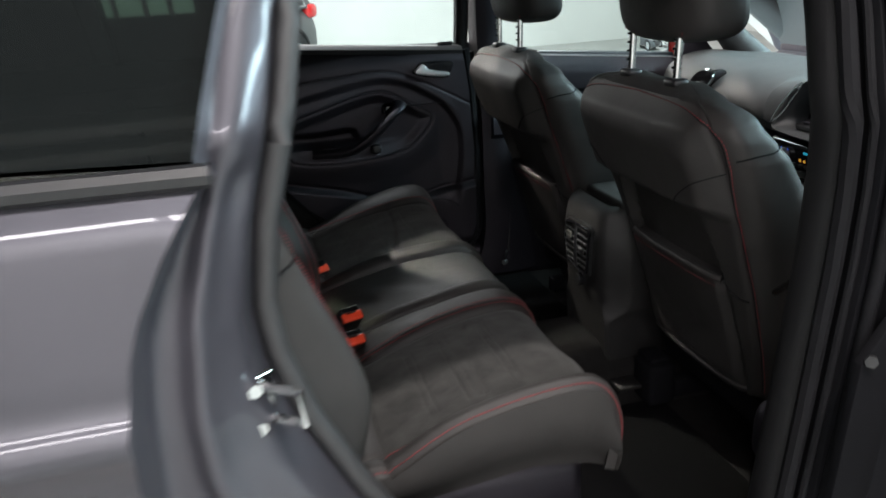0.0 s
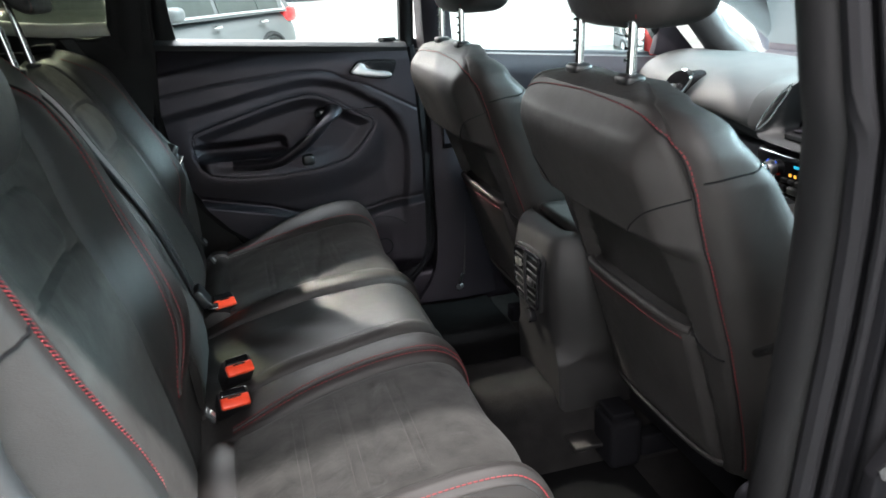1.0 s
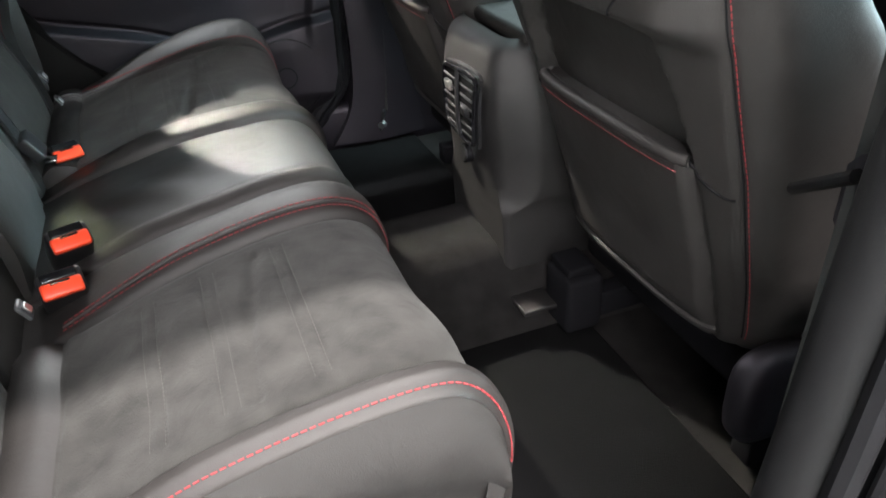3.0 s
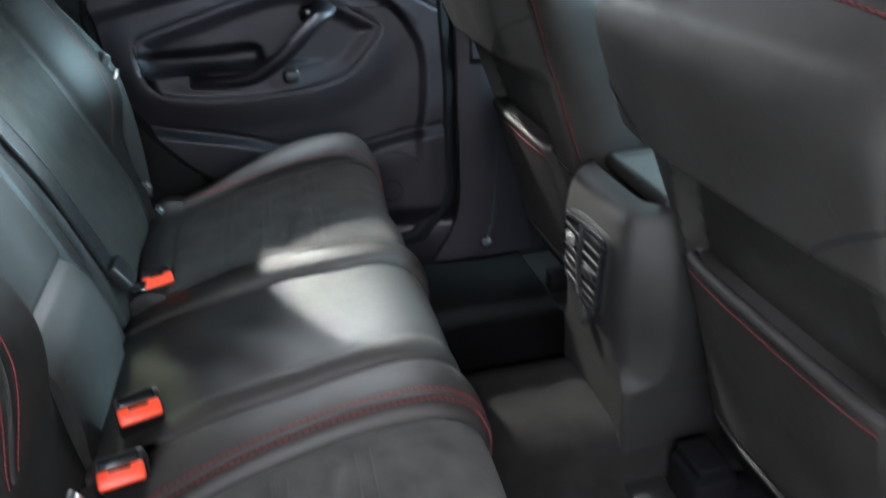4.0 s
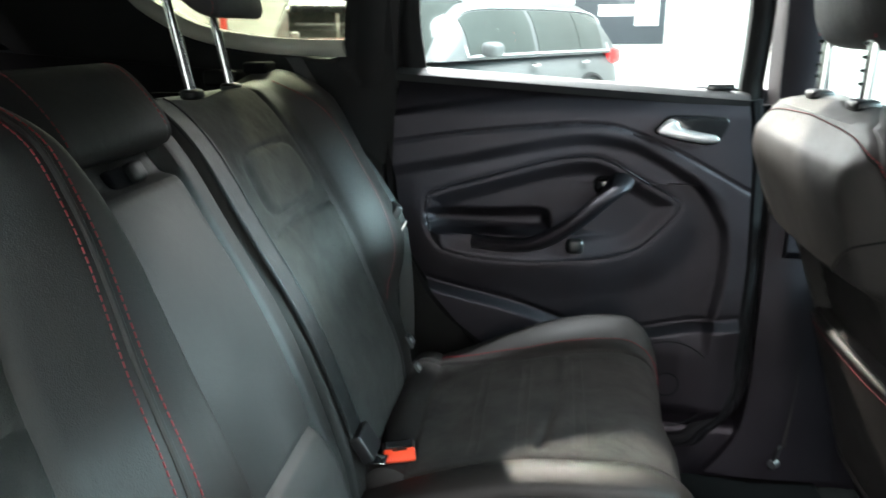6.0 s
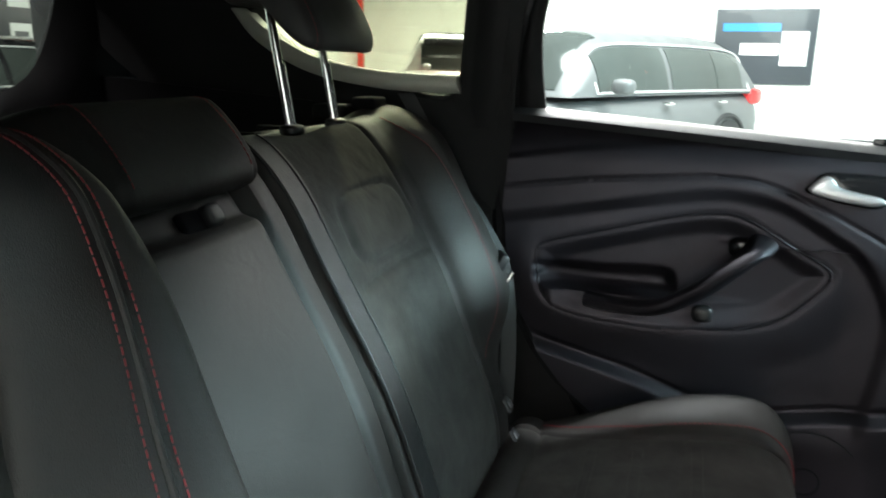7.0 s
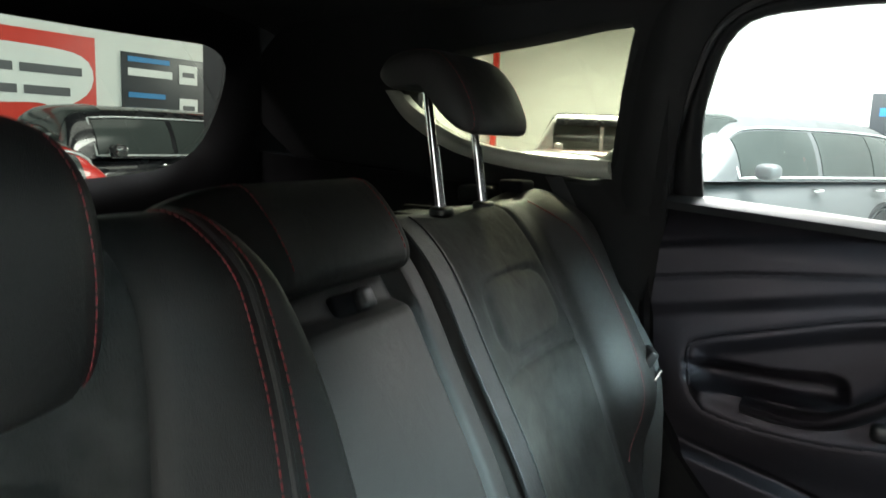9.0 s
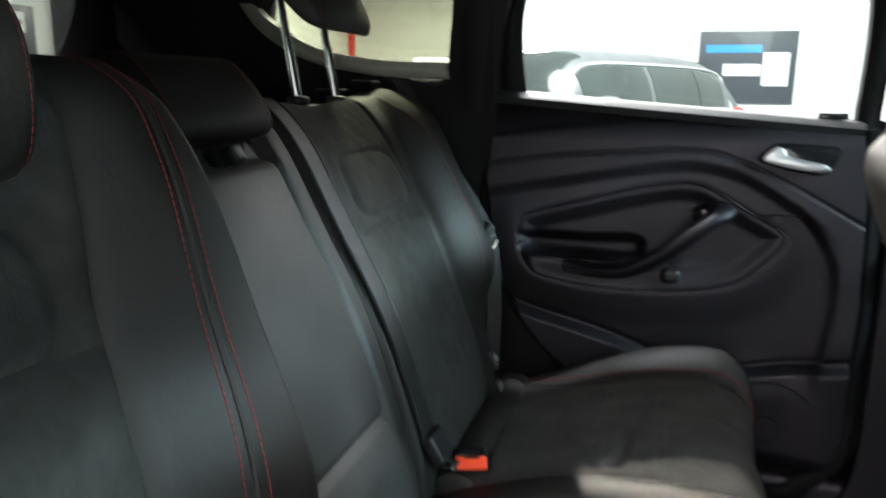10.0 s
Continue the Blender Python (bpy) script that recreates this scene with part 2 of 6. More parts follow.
def tube(pts, r, sides=8, closed=False, flat=1.0, into=None):
    """A round bar along a line of points."""
    bm = into or bmesh.new()
    p = [Vector(q) for q in pts]
    rings, n = [], len(p)
    ref = Vector((0.31, 0.22, 0.92))
    for i in range(n):
        d = (p[(i + 1) % n] - p[i - 1]) if closed else p[min(i + 1, n - 1)] - p[max(i - 1, 0)]
        d = d.normalized() if d.length > 1e-9 else Vector((0, 0, 1))
        a = d.cross(ref).normalized()
        b = d.cross(a)
        rings.append([bm.verts.new(p[i] + a * (r * math.cos(2 * math.pi * k / sides)) + b * (r * flat * math.sin(2 * math.pi * k / sides))) for k in range(sides)])
    for i in range(n if closed else n - 1):
        u, v = rings[i], rings[(i + 1) % n]
        for k in range(sides):
            bm.faces.new((u[k], u[(k + 1) % sides], v[(k + 1) % sides], v[k]))
    if not closed:
        bm.faces.new(rings[0][::-1])
        bm.faces.new(rings[-1])
    return bm


def stitches(pts, step=0.0075, dash=0.0052, r=0.00064):
    """A row of short thread dashes along a line."""
    p = np.array(pts, float)
    s = np.r_[0, np.cumsum(np.linalg.norm(np.diff(p, axis=0), axis=1))]
    bm = bmesh.new()
    for u in np.arange(0, s[-1] - dash, step):
        a = [np.interp(u, s, p[:, j]) for j in range(3)]
        b = [np.interp(u + dash, s, p[:, j]) for j in range(3)]
        tube([a, b], r, 5, into=bm)
    return bm


def rbox(cx, cy, cz, sx, sy, sz, r=0.01, seg=3, turn=None):
    """A box with rounded edges; turn: a rotation about its middle."""
    bm = bmesh.new()
    bmesh.ops.create_cube(bm, size=1)
    bmesh.ops.scale(bm, vec=(sx, sy, sz), verts=bm.verts)
    if r:
        bmesh.ops.bevel(bm, geom=bm.edges[:], offset=min(r, 0.49 * min(sx, sy, sz)), segments=seg, profile=0.5, affect="EDGES")
    m = Matrix.Translation((cx, cy, cz)) @ (turn.to_4x4() if turn else Matrix())
    bmesh.ops.transform(bm, matrix=m, verts=bm.verts)
    return bm


def prism(outline, axis, a, b, bevel=0.0, seg=2):
    """A plate: an outline in the two other axes, from a to b along the axis."""
    bm = bmesh.new()

    def at(p, w):
        return {"x": (w, p[0], p[1]), "y": (p[0], w, p[1]), "z": (p[0], p[1], w)}[axis]
    f = bm.faces.new([bm.verts.new(at(p, a)) for p in outline])
    ext = bmesh.ops.extrude_face_region(bm, geom=[f])
    d = Vector(at((0, 0), b - a))
    bmesh.ops.translate(bm, vec=d, verts=[v for v in ext["geom"] if isinstance(v, bmesh.types.BMVert)])
    if bevel:
        bmesh.ops.bevel(bm, geom=bm.edges[:], offset=bevel, segments=seg, profile=0.5, affect="EDGES")
    return bm


def merge(*bms):
    out = bms[0]
    for b in bms[1:]:
        me = bpy.data.meshes.new("tmp")
        b.to_mesh(me)
        b.free()
        out.from_mesh(me)
        bpy.data.meshes.remove(me)
    return out


def blob(cx, cy, cz, sx, sy, sz, e1=0.4, e2=0.4, n=28, m=16, warp=None, turn=None):
    """A cushion-like superellipsoid of half sizes sx, sy, sz, shaped on by warp(x, y, z) in units of its half sizes."""
    def sp(a, e):
        return np.sign(a) * np.abs(a) ** e
    P = np.zeros((n, m, 3))
    for j, v in enumerate(np.linspace(-math.pi / 2, math.pi / 2, m)):
        for i in range(n):
            u = 2 * math.pi * i / n
            q = np.array([sp(math.cos(v), e1) * sp(math.cos(u), e2), sp(math.cos(v), e1) * sp(math.sin(u), e2), sp(math.sin(v), e1)])
            if warp:
                q = np.array(warp(*q))
            w = Vector((q[0] * sx, q[1] * sy, q[2] * sz))
            if turn:
                w = turn @ w
            P[i, j] = (cx + w.x, cy + w.y, cz + w.z)
    bm = grid(P, closed_u=True)
    bmesh.ops.remove_doubles(bm, verts=bm.verts, dist=1e-5)
    return bm


class Pad:
    """Upholstery: a profile curve swept along y, pushed out along its normal by rise(a, y), a being the length along the profile in 0..1."""

    def __init__(self, profile, rise, n=400):
        self.c = resample(profile, n)
        d = np.gradient(self.c, axis=0)
        self.nrm = np.stack([-d[:, 1], d[:, 0]], axis=1)
        self.nrm /= np.linalg.norm(self.nrm, axis=1)[:, None]
        self.u = np.linspace(0, 1, n)
        self.rise = rise

    def where(self, k, value):
        """The length at which coordinate k of the profile first reaches value."""
        i = int(np.argmin(np.abs(self.c[:, k] - value)))
        return self.u[i]

    def points(self, a, y, lift=0.0):
        a, y = np.broadcast_arrays(np.asarray(a, float), np.asarray(y, float))
        h = self.rise(a, y) + lift
        X = np.interp(a, self.u, self.c[:, 0]) + h * np.interp(a, self.u, self.nrm[:, 0])
        Z = np.interp(a, self.u, self.c[:, 1]) + h * np.interp(a, self.u, self.nrm[:, 1])
        return np.stack([X, y, Z], axis=-1)

    def patch(self, a0, a1, y0, y1, na=40, ny=30, depth=0.02):
        a = np.linspace(a0, a1, na)[:, None]
        f = np.linspace(0, 1, ny)[None, :]
        lo = (y0(a) if callable(y0) else y0 + 0 * a)
        hi = (y1(a) if callable(y1) else y1 + 0 * a)
        y = lo + (hi - lo) * f
        return grid(self.points(a + 0 * f, y), back=self.points(a + 0 * f, y, -depth))

    def line(self, aa, yy, lift=0.0005):
        return self.points(np.array(aa), np.array(yy), lift)


def gauss(x, s):
    return np.exp(-(x / s) ** 2)

YC = 0.03  # the car's middle line

# ---- car floor and shell ----
shell = thing("car_shell", "dark interior shell of a grey estate car with black roof lining", "car body", kind="structure")


def floor_z(y):
    return 0.30 + 0.155 * np.exp(-((y - 0.048) / 0.15) ** 6)


ys = np.linspace(-0.74, 0.80, 60)
xs = np.linspace(-0.10, 1.25, 30)
P = np.array([[(x, y, floor_z(y) + 0.25 * smooth01(1.0, 1.25, x)) for y in ys] for x in xs])
part("carpet_floor", grid(P, back=P - np.array([0, 0, 0.02])), CARPET, shell, "charcoal moulded carpet with a centre tunnel")
for s, lo, hi in ((-1, -0.88, -0.735), (1, 0.795, 0.94)):
    part("door_sill", rbox(0.45, (lo + hi) / 2, 0.36, 2.2, hi - lo, 0.14, 0.02), TRIM, shell, "black plastic scuff sill")
# roof lining: one curved sheet
xs = np.linspace(-1.12, 1.02, 40)
ys = np.linspace(-0.70, 0.76, 30)
P = np.array([[(x, y, 1.535 - 0.055 * abs((y - YC) / 0.73) ** 3 - 0.05 * (max(0, x - 0.3) / 0.7) ** 2 - 0.03 * (max(0, -x - 0.6) / 0.5) ** 2) for y in ys] for x in xs])
part("roof_lining", grid(P, back=P + np.array([0, 0, 0.03])), HEADLINER, shell, "black cloth roof lining")
P2 = P.copy()
P2[:, :, 1] = YC + (P2[:, :, 1] - YC) * 1.09
P2[:, :, 2] += 0.055
part("roof_panel", grid(P2, back=P2 + np.array([0, 0, 0.01])), PAINT, shell, "metallic grey roof panel")


def ribbon(outer, inner, y_out, y_in, thick=0.05):
    """Pillar trim: a strip between two lines in x and z, leaning in from y_out (z 1.15) to y_in (z 1.5)."""
    n = 40
    o, i = resample(outer, n), resample(inner, n)
    P = np.zeros((n, 8, 3))
    for k in range(n):
        for j in range(8):
            f = j / 7
            x, z = o[k] * (1 - f) + i[k] * f
            y = np.interp(z, (0.3, 1.15, 1.5), (y_out, y_out, y_in))
            bulge = 0.012 * math.sin(math.pi * f)
            P[k, j] = (x, y - math.copysign(bulge, y_out), z)
    B = P.copy()
    B[:, :, 1] += math.copysign(thick, y_out)
    return grid(P, back=B)


for s, side in ((1, "far"), (-1, "near")):
    yo, yi = (0.775, 0.685) if s > 0 else (-0.715, -0.625)
    nb = 0.0 if s > 0 else 0.08
    # B pillar
    part("b_pillar_trim", ribbon([(0.50 + nb, 0.33), (0.565 + nb, 0.45), (0.572 + nb, 0.7), (0.565 + nb, 1.1), (0.53 + nb, 1.5)], [(0.76, 0.33), (0.74, 0.45), (0.68, 0.7), (0.65, 1.1), (0.60, 1.5)], yo, yi, 0.09), TRIM, shell, "dark plastic centre pillar trim")
    # C pillar between rear door and quarter window, and the trim below that window
    part("c_pillar_trim", ribbon([(x - 0.6 * nb, z) for x, z in ((-0.155, 1.14), (-0.145, 1.25), (-0.12, 1.38), (-0.08, 1.46), (0.0, 1.50))], [(x - 0.3 * nb, z) for x, z in ((-0.27, 1.14), (-0.255, 1.22), (-0.225, 1.40), (-0.20, 1.48), (-0.15, 1.52))], yo, yi, 0.07), DARK_PILLAR, shell, "dark plastic rear pillar trim")
    part("quarter_trim", ribbon([(-0.16 - nb, 1.15), (-0.19 - nb, 0.95), (-0.13 - nb, 0.76), (-0.02 - nb, 0.62), (0.05 - nb, 0.45)], [(-1.10, 1.22), (-1.12, 0.95), (-1.1, 0.75), (-0.8, 0.6), (-0.3, 0.45)], yo, yi, 0.05), DARK_PILLAR, shell, "dark plastic trim beside the rear seat")
    hole = resample([(-0.214, 1.445), (-0.235, 1.35), (-0.262, 1.205), (-0.40, 1.212), (-0.54, 1.236), (-0.64, 1.295), (-0.665, 1.34), (-0.62, 1.385), (-0.549, 1.412), (-0.38, 1.436), (-0.25, 1.456)], 96, True)
    mid = hole.mean(axis=0)
    rings = []
    for k, dy in ((1.0, 0.05), (1.0, 0.0), (1.06, -0.008), (1.5, -0.008), (2.6, 0.0)):
        ring = []
        for x, z in hole:
            px, pz = mid[0] + (x - mid[0]) * k, mid[1] + (z - mid[1]) * k
            px, pz = max(px, -1.22), min(pz, 1.55)
            px = min(px, -0.155 - 0.7 * nb) if k > 1.2 else px
            ring.append((px, np.interp(pz, (0.9, 1.15, 1.5), (yo, yo, yi)) + s * dy, pz))
        rings.append(ring)
    part("quarter_surround", grid(np.array(rings).transpose(1, 0, 2), closed_u=True), HEADLINER, shell, "wide black rear pillar round the quarter window")
    # Far ledge is painted pale for the light on it; near one stays dark.
    part("quarter_ledge", ribbon([(-0.255, 1.232), (-0.40, 1.238), (-0.535, 1.262), (-0.63, 1.312), (-0.67, 1.35)], [(-0.250, 1.201), (-0.40, 1.206), (-0.552, 1.234), (-0.655, 1.29), (-0.70, 1.35)], yo - s * 0.012, yi - s * 0.012, 0.03), LIT_LEDGE if s > 0 else TRIM, shell, "rear quarter window ledge, lamplight painted pale on the far side")
    part("roof_rail", ribbon([(-1.1, 1.52), (-0.5, 1.50), (0.1, 1.50), (0.6, 1.49), (0.95, 1.44)], [(-1.1, 1.56), (-0.5, 1.56), (0.1, 1.56), (0.6, 1.55), (0.95, 1.50)], yo, yi - s * 0.02, 0.08), HEADLINER, shell, "black roof edge trim")
    quarter = prism([(-0.20, 1.18), (-0.16, 1.48), (-0.5, 1.47), (-0.75, 1.40), (-0.72, 1.25), (-0.55, 1.19)], "y", 0, 0.004)
    for v in quarter.verts:
        v.co.y += np.interp(v.co.z, (1.15, 1.5), (yo + s * 0.05, yi + s * 0.05))
    part("quarter_window", quarter, PRIVACY, shell, "dark tinted rear quarter glass", smooth=False)
    blank = prism([(-0.70, 1.22), (-0.69, 1.57), (-1.32, 1.57), (-1.32, 0.85), (-0.9, 0.85)], "y", yo + s * 0.06, yo + s * 0.08)
    part("outer_pillar", blank, PAINT, shell, "metallic grey rear corner of the body", smooth=False)
    # A pillar
    part("a_pillar", tube([(1.66, yo - s * 0.01, 0.97), (1.50, yo - s * 0.03, 1.08), (1.37, yo - s * 0.06, 1.21), (1.2, yo - s * 0.08, 1.35), (1.0, yi, 1.48), (0.85, yi, 1.53)], 0.048, 12), DASH_SKIN, shell, "dark plastic windscreen pillar")

# ---- tailgate with rear window ----
tail = thing("tailgate", "closed tailgate with a curved dark-tinted rear window", "tailgate")


def rear_window(k, x_off, z_mid=1.29):
    """The opening's rounded outline, grown by k."""
    out = []
    for y, z in resample([(-0.60, 1.30), (-0.585, 1.215), (-0.45, 1.165), (-0.2, 1.15), (0.03, 1.15), (0.26, 1.15), (0.51, 1.165), (0.60, 1.188), (0.645, 1.225), (0.661, 1.285), (0.662, 1.345),
                          (0.655, 1.385), (0.640, 1.408), (0.612, 1.424), (0.57, 1.431), (0.4, 1.430), (0.03, 1.432), (-0.34, 1.430), (-0.51, 1.431), (-0.55, 1.424), (-0.58, 1.408), (-0.595, 1.385), (-0.602, 1.345)], 110, True):
        dy, dz = y - YC, z - z_mid
        out.append((x_off + 0.45 * (z - 1.15) - 0.06 * (1 - (dy / 0.7) ** 2), YC + dy * (1 + k / 0.65), z_mid + dz * (1 + k / 0.15)))
    return np.array(out)


rings = [rear_window(0.0, -1.16), rear_window(0.02, -1.13), rear_window(0.06, -1.10), rear_window(0.18, -1.09), rear_window(0.19, -1.2)]
part("tailgate_trim", grid(np.stack(rings, axis=1), closed_u=True), DARK_PILLAR, tail, "dark grey plastic surround of the rear window")
rim = rear_window(0.01, -1.165)
mid = rim.mean(axis=0)
rings = []
for f in (1.0, 0.8, 0.6, 0.4, 0.2, 0.01):
    q = mid + (rim - mid) * f
    q[:, 0] = -1.165 + 0.45 * (q[:, 2] - 1.15) - 0.06 * (1 - ((q[:, 1] - YC) / 0.7) ** 2)
    rings.append(q)
part("rear_glass", grid(np.stack(rings, axis=1), closed_u=True), REAR_PRIVACY, tail, "dark tinted rear window").visible_shadow = False
part("tailgate_lower", rbox(-1.17, YC, 0.80, 0.10, 1.4, 0.55, 0.03), TRIM, tail)
# Ledge added for the lit strip here; its pale grey holds the lamplight.
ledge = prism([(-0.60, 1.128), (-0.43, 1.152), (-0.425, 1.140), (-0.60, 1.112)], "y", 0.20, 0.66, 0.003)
part("load_ledge", ledge, PALE_GREY, shell, "ledge behind the rear seat backs, lamplight put into its pale grey")
for y in (0.30, 0.42, 0.55):
    part("ledge_slot", rbox(-0.50, y, 1.145, 0.10, 0.012, 0.006, 0.002), PILLAR, shell)
part("hook_block", rbox(-0.47, 0.68, 1.165, 0.07, 0.05, 0.03, 0.008), DARK_PILLAR, shell, "black hook block beside the seat back")
part("load_cover", rbox(-0.80, YC, 0.98, 0.62, 1.30, 0.025, 0.01), PILLAR, shell, "black load cover behind the rear seat")

# ---- rear bench cushion ----
bench = thing("rear_bench_cushion", "black leather and suede rear bench cushion with red stitching", "car seat", at=(0, 0, 0))
CUSH = [(-0.22, 0.565), (-0.16, 0.585), (-0.10, 0.605), (-0.03, 0.632), (0.08, 0.664), (0.18, 0.684), (0.26, 0.691), (0.305, 0.684), (0.335, 0.662), (0.350, 0.625), (0.348, 0.58), (0.335, 0.545)]


def seam_near(x):
    return lerp_table([(-0.2, -0.275), (-0.02, -0.257), (0.10, -0.242), (0.20, -0.233), (0.40, -0.225)], x)


def roll_near(x):
    return lerp_table([(-0.2, -0.145), (0.0, -0.134), (0.15, -0.140), (0.24, -0.130), (0.4, -0.112)], x)


def roll_far(x):
    return lerp_table([(-0.2, 0.18), (-0.06, 0.170), (0.05, 0.152), (0.15, 0.143), (0.22, 0.131), (0.4, 0.135)], x)


def seam_far(x):
    return lerp_table([(-0.2, 0.235), (0.0, 0.228), (0.13, 0.222), (0.23, 0.207), (0.40, 0.207)], x)


SIDE_SEAM = 0.592  # the near side bolster's seam, from the middle line


def seam_side(x):
    """The far side bolster's seam, which runs inwards towards the front."""
    return lerp_table([(-0.2, YC + 0.595), (-0.06, YC + 0.585), (0.02, YC + 0.548), (0.12, YC + 0.522), (0.26, YC + 0.530), (0.36, YC + 0.548)], x)


PLEATS = (0.045, 0.060, 0.115, 0.130, 0.20, 0.215)


def cushion_rise(a, y):
    x = np.interp(a, cush.u, cush.c[:, 0])
    d = np.abs(y - YC)
    front = 1 - 0.8 * smooth01(0.29, 0.36, x)
    h = 0.006 * smooth01(0.40, 0.55, d) * smooth01(-0.10, 0.15, x)
    ss = seam_side(x)
    h = h + np.where(y < 0, 0.034 * smooth01(0.588, 0.616, d) * smooth01(-0.13, 0.10, x), 0.036 * smooth01(-0.005, 0.085, y - ss) * smooth01(-0.06, 0.29, x)) * front
    h = h - 0.016 * smooth01(0.622, 0.644, d)
    sn, rn, rf, sf = seam_near(x), roll_near(x), roll_far(x), seam_far(x)
    for lo, hi in ((sn, rn), (rf, sf)):
        t = np.clip((y - lo) / (hi - lo), 0, 1)
        h = h + (0.014 + 0.002 * (y > 0)) * np.sin(math.pi * t) ** 0.6 * smooth01(-0.10, 0.10, x)
    mid = (y > rn) & (y < rf)
    t = np.clip((y - rn) / (rf - rn), 0, 1)
    h = h + np.where(mid, 0.004 * np.sin(math.pi * t) ** 0.4 * smooth01(-0.05, 0.15, x), 0)
    # the rounded lip of the middle pad beside its grooves
    h = h + 0.011 * gauss(y - rn - 0.026, 0.018) * smooth01(-0.08, 0.08, x) * front
    for edge, dip in ((sn, 0.006), (rn, 0.013), (rf, 0.012), (sf, 0.007)):
        h = h - dip * gauss(y - edge, 0.005)
    for yo in (YC - SIDE_SEAM, ss):
        h = h - 0.006 * gauss(y - yo, 0.004)
    # the rolled strip before the backrest
    strip = (y < sn) | (y > sf)
    h = h - np.where(strip, 0.006 * gauss(x + 0.046, 0.005), 0) + np.where(strip, 0.020 * gauss(x + 0.080, 0.030), 0)
    seat = ((y < sn - 0.03) & (y > YC - 0.55)) | ((y > sf + 0.03) & (y < ss))
    inner = np.where(y < 0, np.minimum(sn - y, y - (YC - SIDE_SEAM)), np.minimum(y - sf, ss - y))
    for px in PLEATS:
        h = h - np.where(seat, np.where(y < 0, 0.0026, 0.0010) * gauss(x - px, 0.003) * smooth01(0.02, 0.05, inner), 0)
    h = h - np.where(seat, 0.006 * gauss(x - 0.165 + 0.02 * np.sin(y * 9), 0.008), 0)
    h = h + (0.003 * np.sin(17 * y + 9 * x) + 0.0015 * np.sin(41 * y - 33 * x)) * smooth01(0.03, 0.1, inner)
    # slack creases across the leather middle pad
    h = h - np.where(mid, 0.0018 * np.sin(60 * x + 25 * y + 2 * np.sin(20 * y)) * smooth01(0.22, 0.06, x) * np.sin(math.pi * t), 0)
    return h


cush = Pad(CUSH, cushion_rise)
cush_x = lambda a: np.interp(a, cush.u, cush.c[:, 0])
A_BACK, A_FRONT = cush.where(0, -0.046), cush.where(0, 0.335)
part("suede_insert", cush.patch(A_BACK, A_FRONT, YC - SIDE_SEAM, lambda a: seam_near(cush_x(a)), 150, 50), SUEDE, bench, "charcoal suede seat insert with pleats")
part("suede_insert", cush.patch(A_BACK, A_FRONT, lambda a: seam_far(cush_x(a)), lambda a: seam_side(cush_x(a)), 150, 50), SUEDE, bench, "charcoal suede seat insert with pleats")
part("side_bolster", cush.patch(0, 1, YC - 0.644, YC - SIDE_SEAM, 90, 40), LEATHER, bench)
part("side_bolster", cush.patch(0, 1, lambda a: seam_side(cush_x(a)), YC + 0.644, 90, 40), LEATHER, bench)
part("leather_roll", cush.patch(0, 1, lambda a: seam_near(cush_x(a)), lambda a: roll_near(cush_x(a)), 90, 40), LEATHER, bench)
part("leather_roll", cush.patch(0, 1, lambda a: roll_far(cush_x(a)), lambda a: seam_far(cush_x(a)), 90, 32), LEATHER, bench)
part("middle_pad", cush.patch(0, 1, lambda a: roll_near(cush_x(a)), lambda a: roll_far(cush_x(a)), 120, 100), LEATHER, bench, "smooth leather middle seat pad")
for lo, hi in ((YC - SIDE_SEAM, lambda a: seam_near(cush_x(a))), (lambda a: seam_far(cush_x(a)), lambda a: seam_side(cush_x(a)))):
    part("front_roll", cush.patch(A_FRONT, 1, lo, hi, 40, 40), LEATHER, bench)
    part("rear_strip", cush.patch(0, A_BACK, lo, hi, 20, 40), LEATHER, bench)
aa = np.linspace(A_BACK, 0.93, 160)
for off in (0.016, 0.030):
    part("red_stitching", stitches(cush.line(aa, seam_near(cush_x(aa)) + off)), THREAD, bench, "line of red thread")
part("seam_cord", tube(cush.line(aa, seam_near(cush_x(aa)) + 0.023, 0.0), 0.0022, 6), LEATHER, bench, "leather cord between the stitch lines")
aa2 = np.linspace(A_BACK, A_FRONT + 0.1, 120)
for side in (YC - 0.600 + 0 * aa2, seam_side(cush_x(aa2)) + 0.028):
    part("red_stitching", stitches(cush.line(aa2, side, 0.0012), r=0.0009), THREAD, bench, "line of red thread")
for px in PLEATS:
    ap = cush.where(0, px)
    for lo, hi in ((YC - 0.545, float(seam_near(px)) - 0.03), (float(seam_far(px)) + 0.03, float(seam_side(px)) - 0.03)):
        yl = np.linspace(lo, hi, 60)
        part("pleat_stitching", stitches(cush.line(ap + 0 * yl, yl, 0.0004), step=0.006, dash=0.004, r=0.00055), GREY_THREAD, bench, "fine grey pleat stitching")
yy = np.linspace(-0.13, YC + 0.56, 200)
part("red_piping", tube(cush.line(A_FRONT + 0.02 + 0 * yy, yy, -0.0006), 0.0012, 6), THREAD, bench, "red piping along the front edge")
